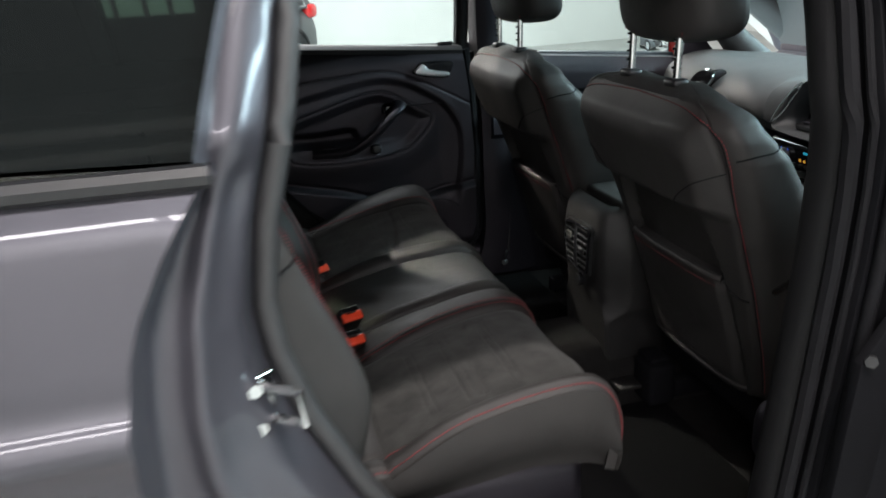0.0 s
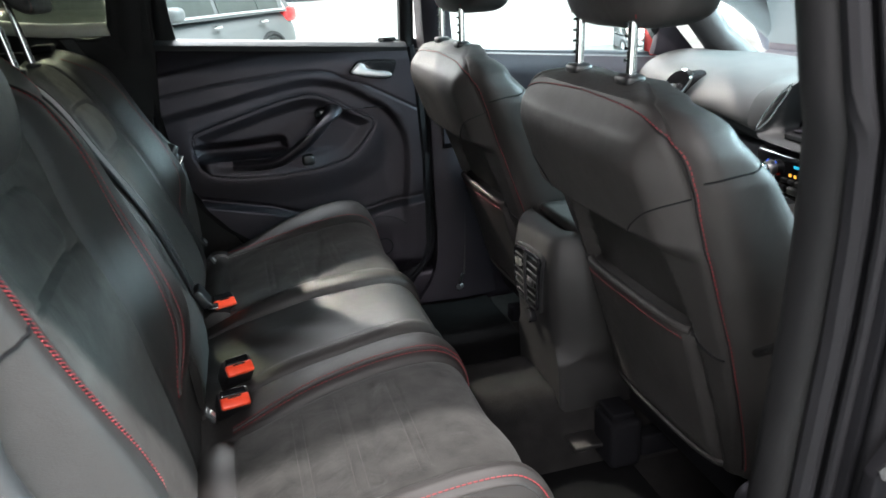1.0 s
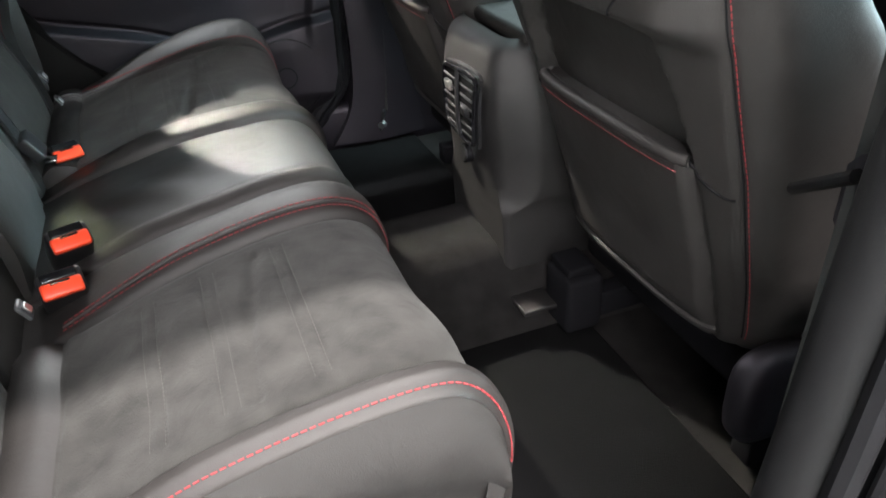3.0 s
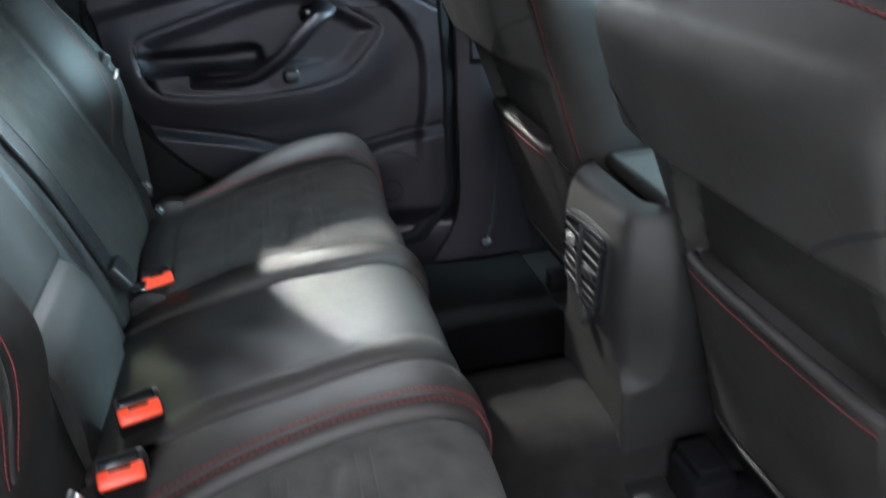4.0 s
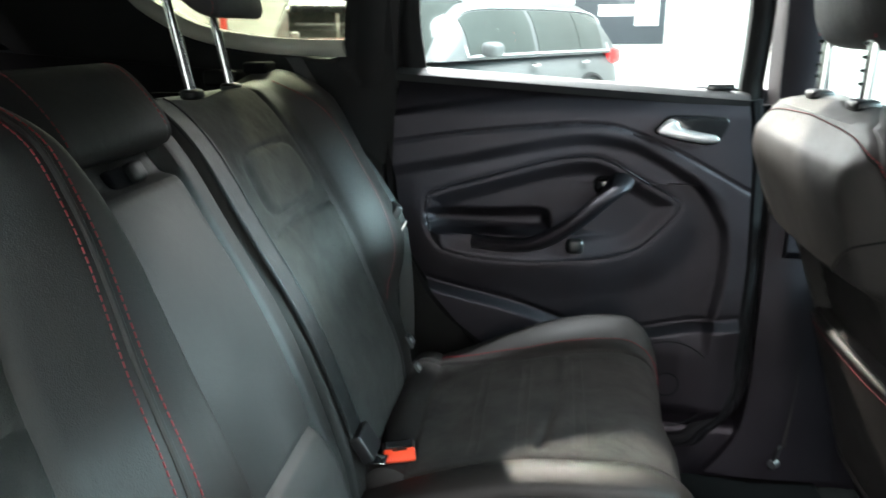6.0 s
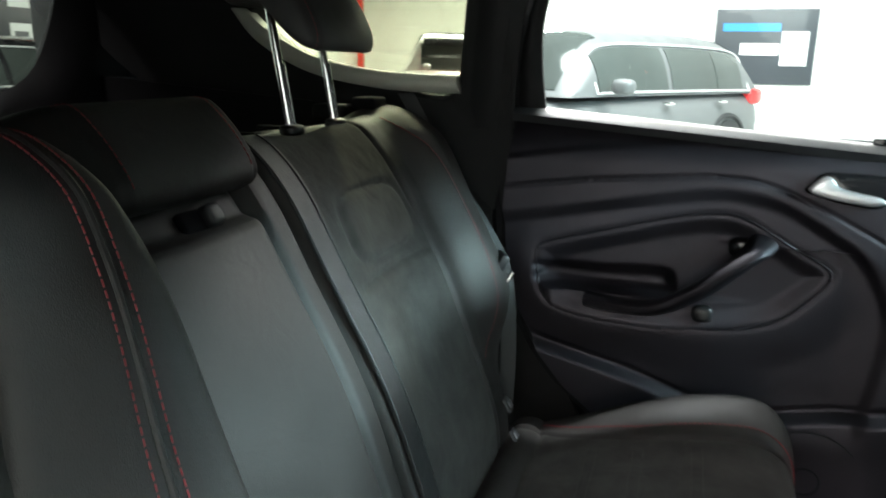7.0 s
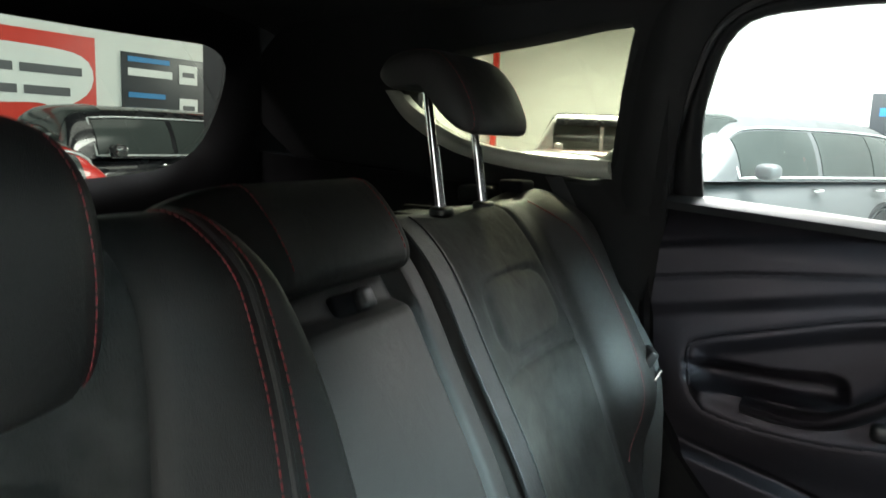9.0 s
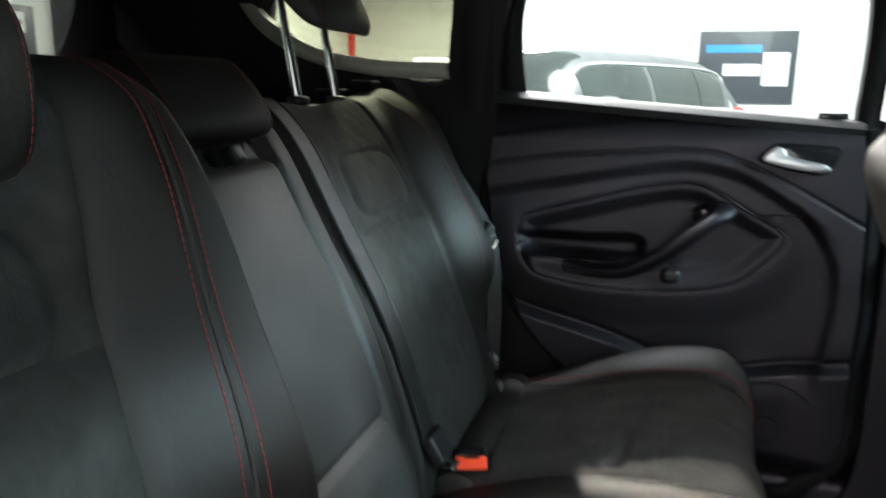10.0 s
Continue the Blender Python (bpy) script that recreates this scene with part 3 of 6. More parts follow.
for sg in (-1, 1):
    # the upright flank of the cushion, under a stitched edge
    ae = np.linspace(0.06, 0.985, 80)
    top = cush.points(ae, YC + sg * 0.644 + 0 * ae)
    rows = []
    for f in np.linspace(0, 1, 12):
        q = top.copy()
        low = np.minimum(top[:, 2] - 0.012, np.interp(top[:, 0], (-0.16, 0.20, 0.30, 0.36), (0.545, 0.578, 0.560, 0.535)))
        q[:, 2] = top[:, 2] + (low - top[:, 2]) * f
        q[:, 1] += sg * (0.010 * math.sin(math.pi * min(1.0, f * 1.15)) - 0.012 * f * f)
        rows.append(q)
    R = np.array(rows)
    part("flank", grid(R, back=R - np.array([0, sg * 0.02, 0])), LEATHER, bench, "upright leather flank of the cushion")
    ae = np.linspace(0.10, 0.93, 140)
    if sg < 0:
        part("red_stitching", stitches(cush.points(ae, YC + sg * 0.634 + 0 * ae, 0.0012), r=0.0010), THREAD, bench, "line of red thread")
part("seat_rail", rbox(0.16, YC - 0.60, 0.528, 0.26, 0.030, 0.034, 0.010, 3, Euler((0, radians(-4), 0)).to_matrix()), CONSOLE, bench, "dark plastic rail under the cushion")
part("seat_foot", rbox(0.27, YC - 0.56, 0.42, 0.05, 0.05, 0.16, 0.015), TRIM_SMOOTH, bench, "black seat foot")
part("bench_base", rbox(0.10, YC, 0.46, 0.40, 1.24, 0.22, 0.03), TRIM, bench, "black plastic seat base")

# ---- rear backrests ----


def vw(v, w):
    return (-0.06 - 0.495 * v + 0.869 * w, 0.65 + 0.869 * v + 0.495 * w)


def v_of(x, z):
    return -0.495 * (x + 0.06) + 0.869 * (z - 0.65)


BACK = [vw(v, w) for v, w in ((0.585, -0.13), (0.607, -0.09), (0.610, -0.05), (0.598, -0.012), (0.565, 0.010), (0.49, 0.022), (0.36, 0.018), (0.24, 0.008), (0.14, -0.008), (0.06, -0.028), (0.0, -0.052), (-0.06, -0.078))]
# the near seat back stands one notch more upright
NEAR_BACK = [vw(v, w) for v, w in ((0.575, -0.13), (0.600, -0.08), (0.612, -0.02), (0.602, 0.028), (0.572, 0.058), (0.48, 0.068), (0.36, 0.056), (0.24, 0.036), (0.14, 0.008), (0.06, -0.024), (0.0, -0.050), (-0.06, -0.078))]


def suede_seams(h, y, v, yc, half, v_mid, v_low):
    """Stitched outlines pressed into a suede insert: a rounded frame above and a cross seam below it."""
    s = np.abs(y - yc) < half
    h = h - np.where(s, 0.006 * gauss(v - v_low + 0.4 * (y - yc) ** 2, 0.005), 0)
    r = (np.abs((y - yc) / (half * 0.85)) ** 4 + np.abs((v - v_mid) / 0.052) ** 4) ** 0.25
    return h - np.where(s, 0.004 * gauss(r - 1, 0.08), 0) + np.where(s, 0.003 * smooth01(1.0, 0.8, r), 0)


def back_rise(a, y):
    """Middle and far backrests over their profile."""
    v = np.interp(a, pad_b.u, pad_b.v)
    h = 0 * a + 0 * y
    env = smooth01(0.08, 0.24, v) * (1 - 0.6 * smooth01(0.50, 0.60, v))
    h = h + 0.040 * smooth01(0.570, 0.660, y) * (1 - 1.6 * smooth01(0.690, 0.76, y)) * env
    h = h - 0.010 * gauss(y - 0.40, 0.11) * smooth01(0.05, 0.2, v)
    m = (y > -0.12) & (y < 0.178)
    h = h - np.where(m, 0.010 * gauss(y - 0.132, 0.007), 0)
    h = h + np.where(m & (y < 0.132), 0.006 * smooth01(0.497, 0.480, v) * smooth01(0.132, 0.112, y), 0)
    h = h - np.where(m & (v > 0.49) & (y < 0.14), 0.014, 0) * smooth01(0.49, 0.51, v)
    h = h + np.where(m & (y < 0.132), 0.011 * smooth01(0.142, 0.09, v) * smooth01(-0.04, 0.05, v), 0)
    h = h - np.where(m & (y < 0.132), 0.008 * gauss(v - 0.143, 0.006), 0)
    h = h - 0.020 * gauss(y - 0.186, 0.009)
    h = suede_seams(h, y, v, 0.40, 0.125, 0.435, 0.365)
    h = h - 0.006 * gauss(y - 0.525 + 0.03 * (v - 0.5), 0.005)
    return h + 0.0020 * np.sin(13 * y + 21 * v)


def near_rise(a, y):
    """Near backrest over its profile: a tall outer bolster and a padded inner shoulder."""
    v = np.interp(a, pad_n.u, pad_n.v)
    top = 1 - 0.6 * smooth01(0.52, 0.61, v)
    h = 0.058 * smooth01(-0.60, -0.695, y) * (1 - 1.3 * smooth01(-0.715, -0.76, y)) * smooth01(0.04, 0.22, v) * top
    h = h + 0.042 * smooth01(-0.300, -0.200, y) * (1 - 1.2 * smooth01(-0.155, -0.10, y)) * smooth01(0.04, 0.2, v) * top
    h = h - 0.010 * gauss(y + 0.41, 0.11) * smooth01(0.05, 0.2, v)
    h = suede_seams(h, y, v, -0.41, 0.13, 0.42, 0.37)
    h = h - 0.006 * gauss(y - inner_seam(v), 0.005) - 0.005 * gauss(y + 0.565, 0.005)
    return h + 0.0025 * np.sin(13 * y + 21 * v)


def inner_seam(v):
    return lerp_table([(0.0, -0.315), (0.2, -0.300), (0.4, -0.274), (0.55, -0.242), (0.62, -0.228)], v)


pad_b, pad_n = Pad(BACK, lambda a, y: 0 * a), Pad(NEAR_BACK, lambda a, y: 0 * a)
for pad, rise in ((pad_b, back_rise), (pad_n, near_rise)):
    pad.v = v_of(pad.c[:, 0], pad.c[:, 1])
    pad.rise = rise


def a_of(v, pad=pad_b):
    i = int(np.argmin(np.abs(pad.v[70:] - v))) + 70
    return pad.u[i]


def back_line(pts, n=120, lift=0.0008, pad=pad_b):
    q = resample(pts, n)
    aa = [a_of(v, pad) for y, v in q]
    return pad.line(aa, q[:, 0], lift)


def backrest(name, label, pad, y0, y1, suede0, suede1):
    """One seat back: suede insert between leather bolsters; its edges may run with the height."""
    t = thing(name, label, "car seat")
    at = [a_of(0.575, pad), a_of(-0.03, pad)]

    def edge(e):
        return (lambda a: e(np.interp(a, pad.u, pad.v))) if callable(e) else e
    y0, y1, suede0, suede1 = (edge(e) for e in (y0, y1, suede0, suede1))
    part("suede_insert", pad.patch(at[0], at[1], suede0, suede1, 120, 56), SUEDE, t, "charcoal suede backrest insert")
    part("suede_top", pad.patch(0, at[0], suede0, suede1, 44, 40), SUEDE, t)
    for lo, hi in ((y0, suede0), (suede1, y1)):
        part("top_edge", pad.patch(0, at[0], lo, hi, 44, 30), LEATHER, t)
        part("side_bolster", pad.patch(at[0], 1, lo, hi, 110, 40, 0.12), LEATHER, t)
    part("lower_edge", pad.patch(at[1], 1, suede0, suede1, 10, 40), LEATHER, t)
    return t


far_edge = lambda v: lerp_table([(-0.1, 0.60), (0.10, 0.605), (0.16, 0.63), (0.24, 0.69), (0.34, 0.725), (0.50, 0.735), (0.58, 0.72), (0.64, 0.71)], v)
near_back = backrest("rear_seat", "black leather and suede rear seat back with red double stitching", pad_n, -0.752, -0.100, -0.565, inner_seam)
far_back = backrest("rear_seat", "black leather and suede rear seat back beside the far door", pad_b, 0.186, far_edge, 0.25, lambda v: 0.525 - 0.03 * (v - 0.5))
for t, yc, dv in ((near_back, -0.42, 0.03), (far_back, 0.455, -0.03)):
    part("back_shell", rbox(vw(0.27, -0.10 + dv)[0], yc, vw(0.27, -0.10 + dv)[1], 0.08, 0.50, 0.54, 0.03, turn=Euler((0, radians(-29.7 if dv < 0 else -22), 0)).to_matrix()), TRIM, t)
mid_back = thing("rear_seat", "smooth black leather middle seat back with fold-down armrest", "car seat")
part("armrest_panel", pad_b.patch(a_of(0.492), a_of(0.143), -0.12, 0.132, 90, 50), LEATHER, mid_back, "smooth leather fold-down armrest")
part("side_strip", pad_b.patch(a_of(0.575), 1, 0.132, 0.186, 90, 18), LEATHER, mid_back)
part("upper_strip", pad_b.patch(0, a_of(0.492), -0.12, 0.132, 50, 30), LEATHER, mid_back)
part("strip_top", pad_b.patch(0, a_of(0.575), 0.132, 0.186, 30, 10), LEATHER, mid_back)
part("lower_pad", pad_b.patch(a_of(0.143), 1, -0.12, 0.132, 50, 40), LEATHER, mid_back, "raised leather lower pad")
part("release_button", rbox(vw(0.512, 0.012)[0], 0.062, vw(0.512, 0.012)[1], 0.022, 0.024, 0.024, 0.006, turn=Euler((0, radians(-30), 0)).to_matrix()), TRIM_SMOOTH, mid_back, "black armrest release button")
part("button_well", rbox(vw(0.511, 0.006)[0], 0.050, vw(0.511, 0.006)[1], 0.012, 0.062, 0.026, 0.005, turn=Euler((0, radians(-30), 0)).to_matrix()), PILLAR, mid_back, "black button well")
INNER = [(-0.160, 0.600), (-0.168, 0.565), (-0.188, 0.48), (-0.206, 0.37), (-0.221, 0.25), (-0.237, 0.15), (-0.258, 0.09)]
part("welt", tube(back_line(INNER, lift=0.0, pad=pad_n), 0.0032, 8), LEATHER, near_back, "raised leather welt between the seams")
for off in (-0.010, 0.010):
    part("red_stitching", stitches(back_line([(y + off, v) for y, v in INNER], pad=pad_n), r=0.0008), THREAD, near_back, "line of red thread")
EDGE = [(-0.668, 0.60), (-0.690, 0.50), (-0.700, 0.40), (-0.695, 0.30), (-0.672, 0.20), (-0.650, 0.13)]
one, two = (back_line([(y + d, v) for y, v in EDGE], 110, 0.0012, pad_n) for d in (-0.0042, 0.0042))
bars_bm = bmesh.new()
for k in range(109):
    tube([one[k], two[k + 1]], 0.0009, 5, into=bars_bm)
part("red_stitching", bars_bm, THREAD, near_back, "wide red cross stitching")
part("bolster_seam", tube((one + two) / 2 - np.array([0.0008, 0, 0.0004]), 0.0016, 5), RUBBER, near_back)
part("red_stitching", stitches(back_line([(0.600, 0.585), (0.632, 0.50), (0.644, 0.42), (0.642, 0.30), (0.622, 0.20), (0.565, 0.145)])), THREAD, far_back, "line of red thread")
tick = back_line([(-0.700, 0.405), (-0.745, 0.395)], 12, 0.0012, pad_n)
part("cross_seam", tube(tick, 0.0018, 5), RUBBER, near_back)


HEAD = [(-0.468, 1.345), (-0.458, 1.366), (-0.434, 1.378), (-0.400, 1.381), (-0.372, 1.374), (-0.344, 1.346), (-0.322, 1.306), (-0.316, 1.280), (-0.324, 1.268), (-0.342, 1.276), (-0.366, 1.302), (-0.392, 1.322), (-0.420, 1.328), (-0.448, 1.327)]


LOW_HEAD = [(-0.33, 1.20), (-0.326, 1.243), (-0.297, 1.266), (-0.257, 1.261), (-0.227, 1.235), (-0.215, 1.19), (-0.218, 1.142), (-0.232, 1.116), (-0.262, 1.112), (-0.302, 1.14)]


def headrest(label, yc, dx, dz, raised, half=0.128):
    """A rear head restraint: a comma-shaped leather pad, on two chrome posts where it is raised."""
    t = thing("headrest", label, "headrest", "rear headrests")
    c = resample(HEAD if raised else LOW_HEAD, 56, True)
    mid = c.mean(axis=0)
    P = np.zeros((56, 60, 3))
    for j, f in enumerate(np.linspace(-1, 1, 60)):
        k = max(0.02, 1 - abs(f) ** 12) ** 0.5
        groove = 1 - 0.03 * gauss(abs(f) - 0.775, 0.02)
        for i in range(56):
            q = mid + (c[i] - mid) * k * groove
            P[i, j] = (q[0] + dx - (0.012 if raised else 0.03) * f * f, yc + half * f, q[1] + dz)
    part("cushion", grid(P, closed_u=True, caps=True), LEATHER, t)
    for s in (-1, 1):
        line = []
        for i in range(4, 34 if raised else 40):
            q = mid + (c[i] - mid) * 0.958
            line.append((q[0] + dx - (0.012 if raised else 0.03) * 0.62, yc + s * half * 0.79, q[1] + dz))
        part("red_stitching", stitches(line), THREAD, t, "line of red thread")
    if raised:
        for s in (-1, 1):
            part("post", tube([(-0.380, yc + s * 0.069, 1.13), (-0.415, yc + s * 0.069, 1.345)], 0.0065, 12), CHROME, t, "bright chrome post")
            part("post_sleeve", tube([(-0.381, yc + s * 0.069 + 0.003, 1.15), (-0.398, yc + s * 0.069 + 0.003, 1.25)], 0.0062, 12), CHROME, t, "bright chrome sleeve")
            part("collar", blob(-0.382, yc + s * 0.069, 1.160, 0.016, 0.02, 0.008, 0.6, 0.8, 16, 8), TRIM_SMOOTH, t)
    return t


part("release_lever", rbox(-0.385, 0.645, 1.186, 0.045, 0.055, 0.020, 0.006), PILLAR, far_back, "black seat release lever")
headrest("raised black leather headrest on chrome posts", 0.440, 0.0, 0.0, True, 0.115)
headrest("lowered black leather headrest with red stitching", -0.384, 0.0, 0.0, False)

# middle headrest, lowered: a wide boxy pad hooked over the backrest
mid_head = thing("middle_headrest", "lowered black leather middle headrest with red seams", "headrest", "rear headrests")
c = resample([vw(v, w) for v, w in ((0.598, -0.115), (0.628, -0.108), (0.646, -0.080), (0.650, -0.030), (0.646, 0.004), (0.634, 0.024), (0.598, 0.036), (0.562, 0.040), (0.542, 0.037), (0.532, 0.026), (0.533, 0.005), (0.552, -0.045), (0.574, -0.095))], 72, True)
mid = c.mean(axis=0)
CHEEK, RIGHT = -0.055, 0.140


def head_ring(y):
    """The pad's section at y: full between the seams, drawn in towards both ends."""
    k = 1 - 0.030 * (gauss(y - CHEEK, 0.004) + gauss(y - RIGHT, 0.004))
    back = 0.0
    if y < CHEEK:
        f = (CHEEK - y) / 0.075
        k *= math.sqrt(max(0.03, 1 - f ** 3)) * (1 - 0.22 * f)
        back = 0.035 * f
    elif y > RIGHT:
        f = (y - RIGHT) / 0.022
        k *= math.sqrt(max(0.03, 1 - f ** 3)) * (1 - 0.05 * f)
    return [(mid[0] + (q[0] - mid[0]) * k - back, y, mid[1] + (q[1] - mid[1]) * k) for q in c]


ys = np.r_[np.linspace(CHEEK - 0.0746, CHEEK - 0.012, 18), np.linspace(CHEEK - 0.01, CHEEK + 0.01, 9), np.linspace(CHEEK + 0.02, RIGHT - 0.012, 16), np.linspace(RIGHT - 0.01, RIGHT + 0.008, 9), np.linspace(RIGHT + 0.011, RIGHT + 0.0218, 8)]
part("cushion", grid(np.array([head_ring(y) for y in ys]).transpose(1, 0, 2), closed_u=True, caps=True), LEATHER, mid_head)
for y in (CHEEK + 0.007, RIGHT - 0.006):
    ring = np.array(head_ring(y))[4:44]
    part("red_stitching", stitches([mid_p for mid_p in ring + (ring - ring.mean(axis=0)) * 0.004], r=0.0008), THREAD, mid_head, "line of red thread")

# ---- seat belt of the middle seat and buckles ----
belt = thing("seat_belt", "black webbing belt lying over the middle backrest", "seat belt")
pts = resample([(0.205, 0.60), (0.210, 0.52), (0.214, 0.40), (0.220, 0.25), (0.228, 0.12), (0.232, 0.05)], 80)
L0 = pad_b.line([a_of(v) for y, v in pts], 0 * pts[:, 0] + 0.186, 0.026) + np.stack([0 * pts[:, 0], pts[:, 0] - 0.186 - 0.024, 0 * pts[:, 0]], axis=1)
L1 = pad_b.line([a_of(v) for y, v in pts], 0 * pts[:, 0] + 0.186, 0.025) + np.stack([0 * pts[:, 0], pts[:, 0] - 0.186 + 0.024, 0 * pts[:, 0]], axis=1)
P = np.stack([L0 + (L1 - L0) * f for f in np.linspace(0, 1, 5)], axis=1)
part("webbing", grid(P, back=P - np.array([0.0025, 0, 0.0015])), WEBBING, belt)
for f in (0.05, 0.95):
    part("woven_rib", tube(L0 + (L1 - L0) * f + np.array([0.0006, 0, 0.0004]), 0.0011, 5), WEBBING, belt)
q = pad_b.points(a_of(0.05), 0.23, 0.015)
part("tongue", rbox(q[0], q[1], q[2], 0.02, 0.05, 0.045, 0.005, turn=Euler((0, radians(-30), 0)).to_matrix()), TRIM_SMOOTH, belt)
part("tongue_plate", rbox(q[0] + 0.02, q[1] + 0.002, q[2] - 0.028, 0.02, 0.025, 0.004, 0.0015), CHROME, belt, "chrome tongue plate")


def buckle(x, y, z, turn, label):
    t = thing("belt_buckle", label, "seat belt buckle", "belt buckles", at=(x, y, z))
    r = Euler((0, radians(42), 0)).to_matrix()
    rz = Euler((0, 0, radians(turn))).to_matrix() @ r

    def place(bm):
        bmesh.ops.transform(bm, matrix=rz.to_4x4(), verts=bm.verts)
        return bm
    part("housing", place(rbox(0, 0, -0.035, 0.034, 0.052, 0.070, 0.005)), TRIM_SMOOTH, t)
    part("release_button", place(rbox(0.008, 0, 0.003, 0.020, 0.047, 0.011, 0.0035)), RED_PLASTIC, t, "orange-red release button")
    part("slot", place(rbox(-0.009, 0, 0.001, 0.012, 0.040, 0.009, 0.002)), GLOSS_BLACK, t)
    part("button_mark", place(rbox(0.001, 0, 0.0075, 0.003, 0.022, 0.004, 0.001)), GLOSS_BLACK, t, "dark notch in the button")
    return t


buckle(-0.030, -0.118, 0.682, -72, "black buckle with an orange-red button between the cushions")
buckle(-0.040, -0.202, 0.668, -78, "black buckle with an orange-red button beside the near cushion")
buckle(-0.058, 0.266, 0.648, -70, "black buckle with an orange-red button beside the far cushion")
for x, y, z in ((-0.078, -0.236, 0.664), (-0.100, 0.575, 0.690), (-0.085, 0.565, 0.640)):
    t = thing("anchor_tag", "small grey child-seat anchor tag in the seat fold", "tag", "anchor tags")
    part("plate", rbox(x, y, z, 0.006, 0.022, 0.024, 0.003, turn=Euler((0, radians(-30), 0)).to_matrix()), TAG_GREY, t)
    part("mark", rbox(x + 0.004, y, z + 0.002, 0.003, 0.012, 0.012, 0.001, turn=Euler((0, radians(-30), 0)).to_matrix()), ALU, t)
far_belt = thing("seat_belt", "black webbing belt of the far seat hanging behind its bolster", "seat belt", "rear seat belts")
P = resample([(-0.35, 0.735, 1.20), (-0.28, 0.742, 1.08), (-0.20, 0.735, 0.97), (-0.145, 0.705, 0.885), (-0.125, 0.672, 0.76), (-0.12, 0.64, 0.64)], 50)
part("webbing", grid(np.stack([P + np.array([f * 0.026, f * 0.014, 0]) for f in (-0.5, 0, 0.5)], axis=1), back=np.stack([P + np.array([f * 0.026, f * 0.014, 0]) + np.array([-0.002, 0.002, 0]) for f in (-0.5, 0, 0.5)], axis=1)), WEBBING, far_belt)
lean = Euler((0, radians(30), radians(25))).to_matrix()
part("tongue", rbox(-0.150, 0.690, 0.910, 0.016, 0.046, 0.034, 0.005, 3, lean), TRIM_SMOOTH, far_belt, "black belt tongue")
part("tongue_plate", rbox(-0.134, 0.686, 0.880, 0.004, 0.020, 0.034, 0.0015, 2, lean), CHROME, far_belt, "bright steel tongue plate")

# ---- front seats ----
# rear face and half width of a front seat back, up its height
SEAT_X = [(0.40, 0.712), (0.50, 0.693), (0.65, 0.660), (0.80, 0.615), (0.93, 0.570), (1.05, 0.528), (1.10, 0.515), (1.14, 0.525), (1.156, 0.56)]
SEAT_H = [(0.40, 0.19), (0.50, 0.215), (0.65, 0.238), (0.80, 0.252), (0.95, 0.270), (1.05, 0.276), (1.085, 0.270), (1.112, 0.255), (1.131, 0.23), (1.145, 0.19), (1.156, 0.12)]


def seat_depth(z):
    return np.interp(z, (0.4, 0.8, 0.95, 1.05, 1.12, 1.156), (0.13, 0.115, 0.100, 0.080, 0.052, 0.02))


def seat_rear(z, q):
    """How far the rear face stands in (+) or out (-) at height z, q from the seat's middle: a padded upper shoulder, a hollow under it, the pocket."""
    q = abs(q)
    bulge = smooth01(0.930, 0.962, z) * smooth01(1.15, 1.06, z) * smooth01(0.245, 0.185, q)
    x = -0.030 * bulge
    half = np.interp(z, (0.80, 0.88, 0.955), (0.163, 0.152, 0.132))
    x = x + 0.026 * smooth01(half + 0.008, half - 0.008, q) * smooth01(0.954, 0.938, z) * smooth01(0.797, 0.806, z)
    x = x - 0.007 * smooth01(0.160, 0.150, q) * smooth01(0.806, 0.799, z) * smooth01(0.56, 0.58, z)
    x = x + 0.005 * gauss(q - 0.165, 0.005) * smooth01(0.81, 0.79, z)
    return x + 0.0035 * gauss(q - 0.225 * lerp_table(SEAT_H, z) / 0.262, 0.005)


def seat_point(yc, dx, z, u):
    """The seat back's skin at height z and angle u round it; cos u < 0 is the rear."""
    xr, h, depth = lerp_table(SEAT_X, z) + dx, lerp_table(SEAT_H, z), seat_depth(z)
    cu, su = math.cos(u), math.sin(u)
    ex, ey = np.sign(cu) * abs(cu) ** 0.55, np.sign(su) * abs(su) ** 0.62
    x, y = xr + depth + depth * ex, h * ey
    if ex > 0:
        x += (0.035 * smooth01(0.6, 0.95, abs(ey)) * smooth01(1.0, 0.85, z)) - 0.02 * (1 - abs(ey))
    else:
        x += seat_rear(z, y) * min(1.0, -ex * 1.5)
    return (x, yc + y, z)


def seat_shell(yc, dx):
    """The seat back: rings up its height, flat behind and bolstered to the front."""
    zs = np.r_[np.linspace(0.556, 0.78, 26), np.linspace(0.785, 0.83, 14), np.linspace(0.84, 0.92, 10), np.linspace(0.925, 0.97, 16), np.linspace(0.98, 1.156, 34)]
    us = np.r_[np.linspace(-1.35, 1.35, 26), np.linspace(1.42, 2 * math.pi - 1.42, 110)]
    P = np.array([[seat_point(yc, dx, z, u) for z in zs] for u in us])
    # the lower edge turns in over the seat's frame
    mid, turned = P[:, 0].mean(axis=0), []
    for k, drop in ((0.80, 0.012), (0.93, 0.014), (0.975, 0.009)):
        turned.append(mid + (P[:, 0] - mid) * np.array([k, 0.5 + 0.5 * k, 1]) - np.array([0, 0, drop]))
    return np.concatenate([np.stack(turned, axis=1), P], axis=1)


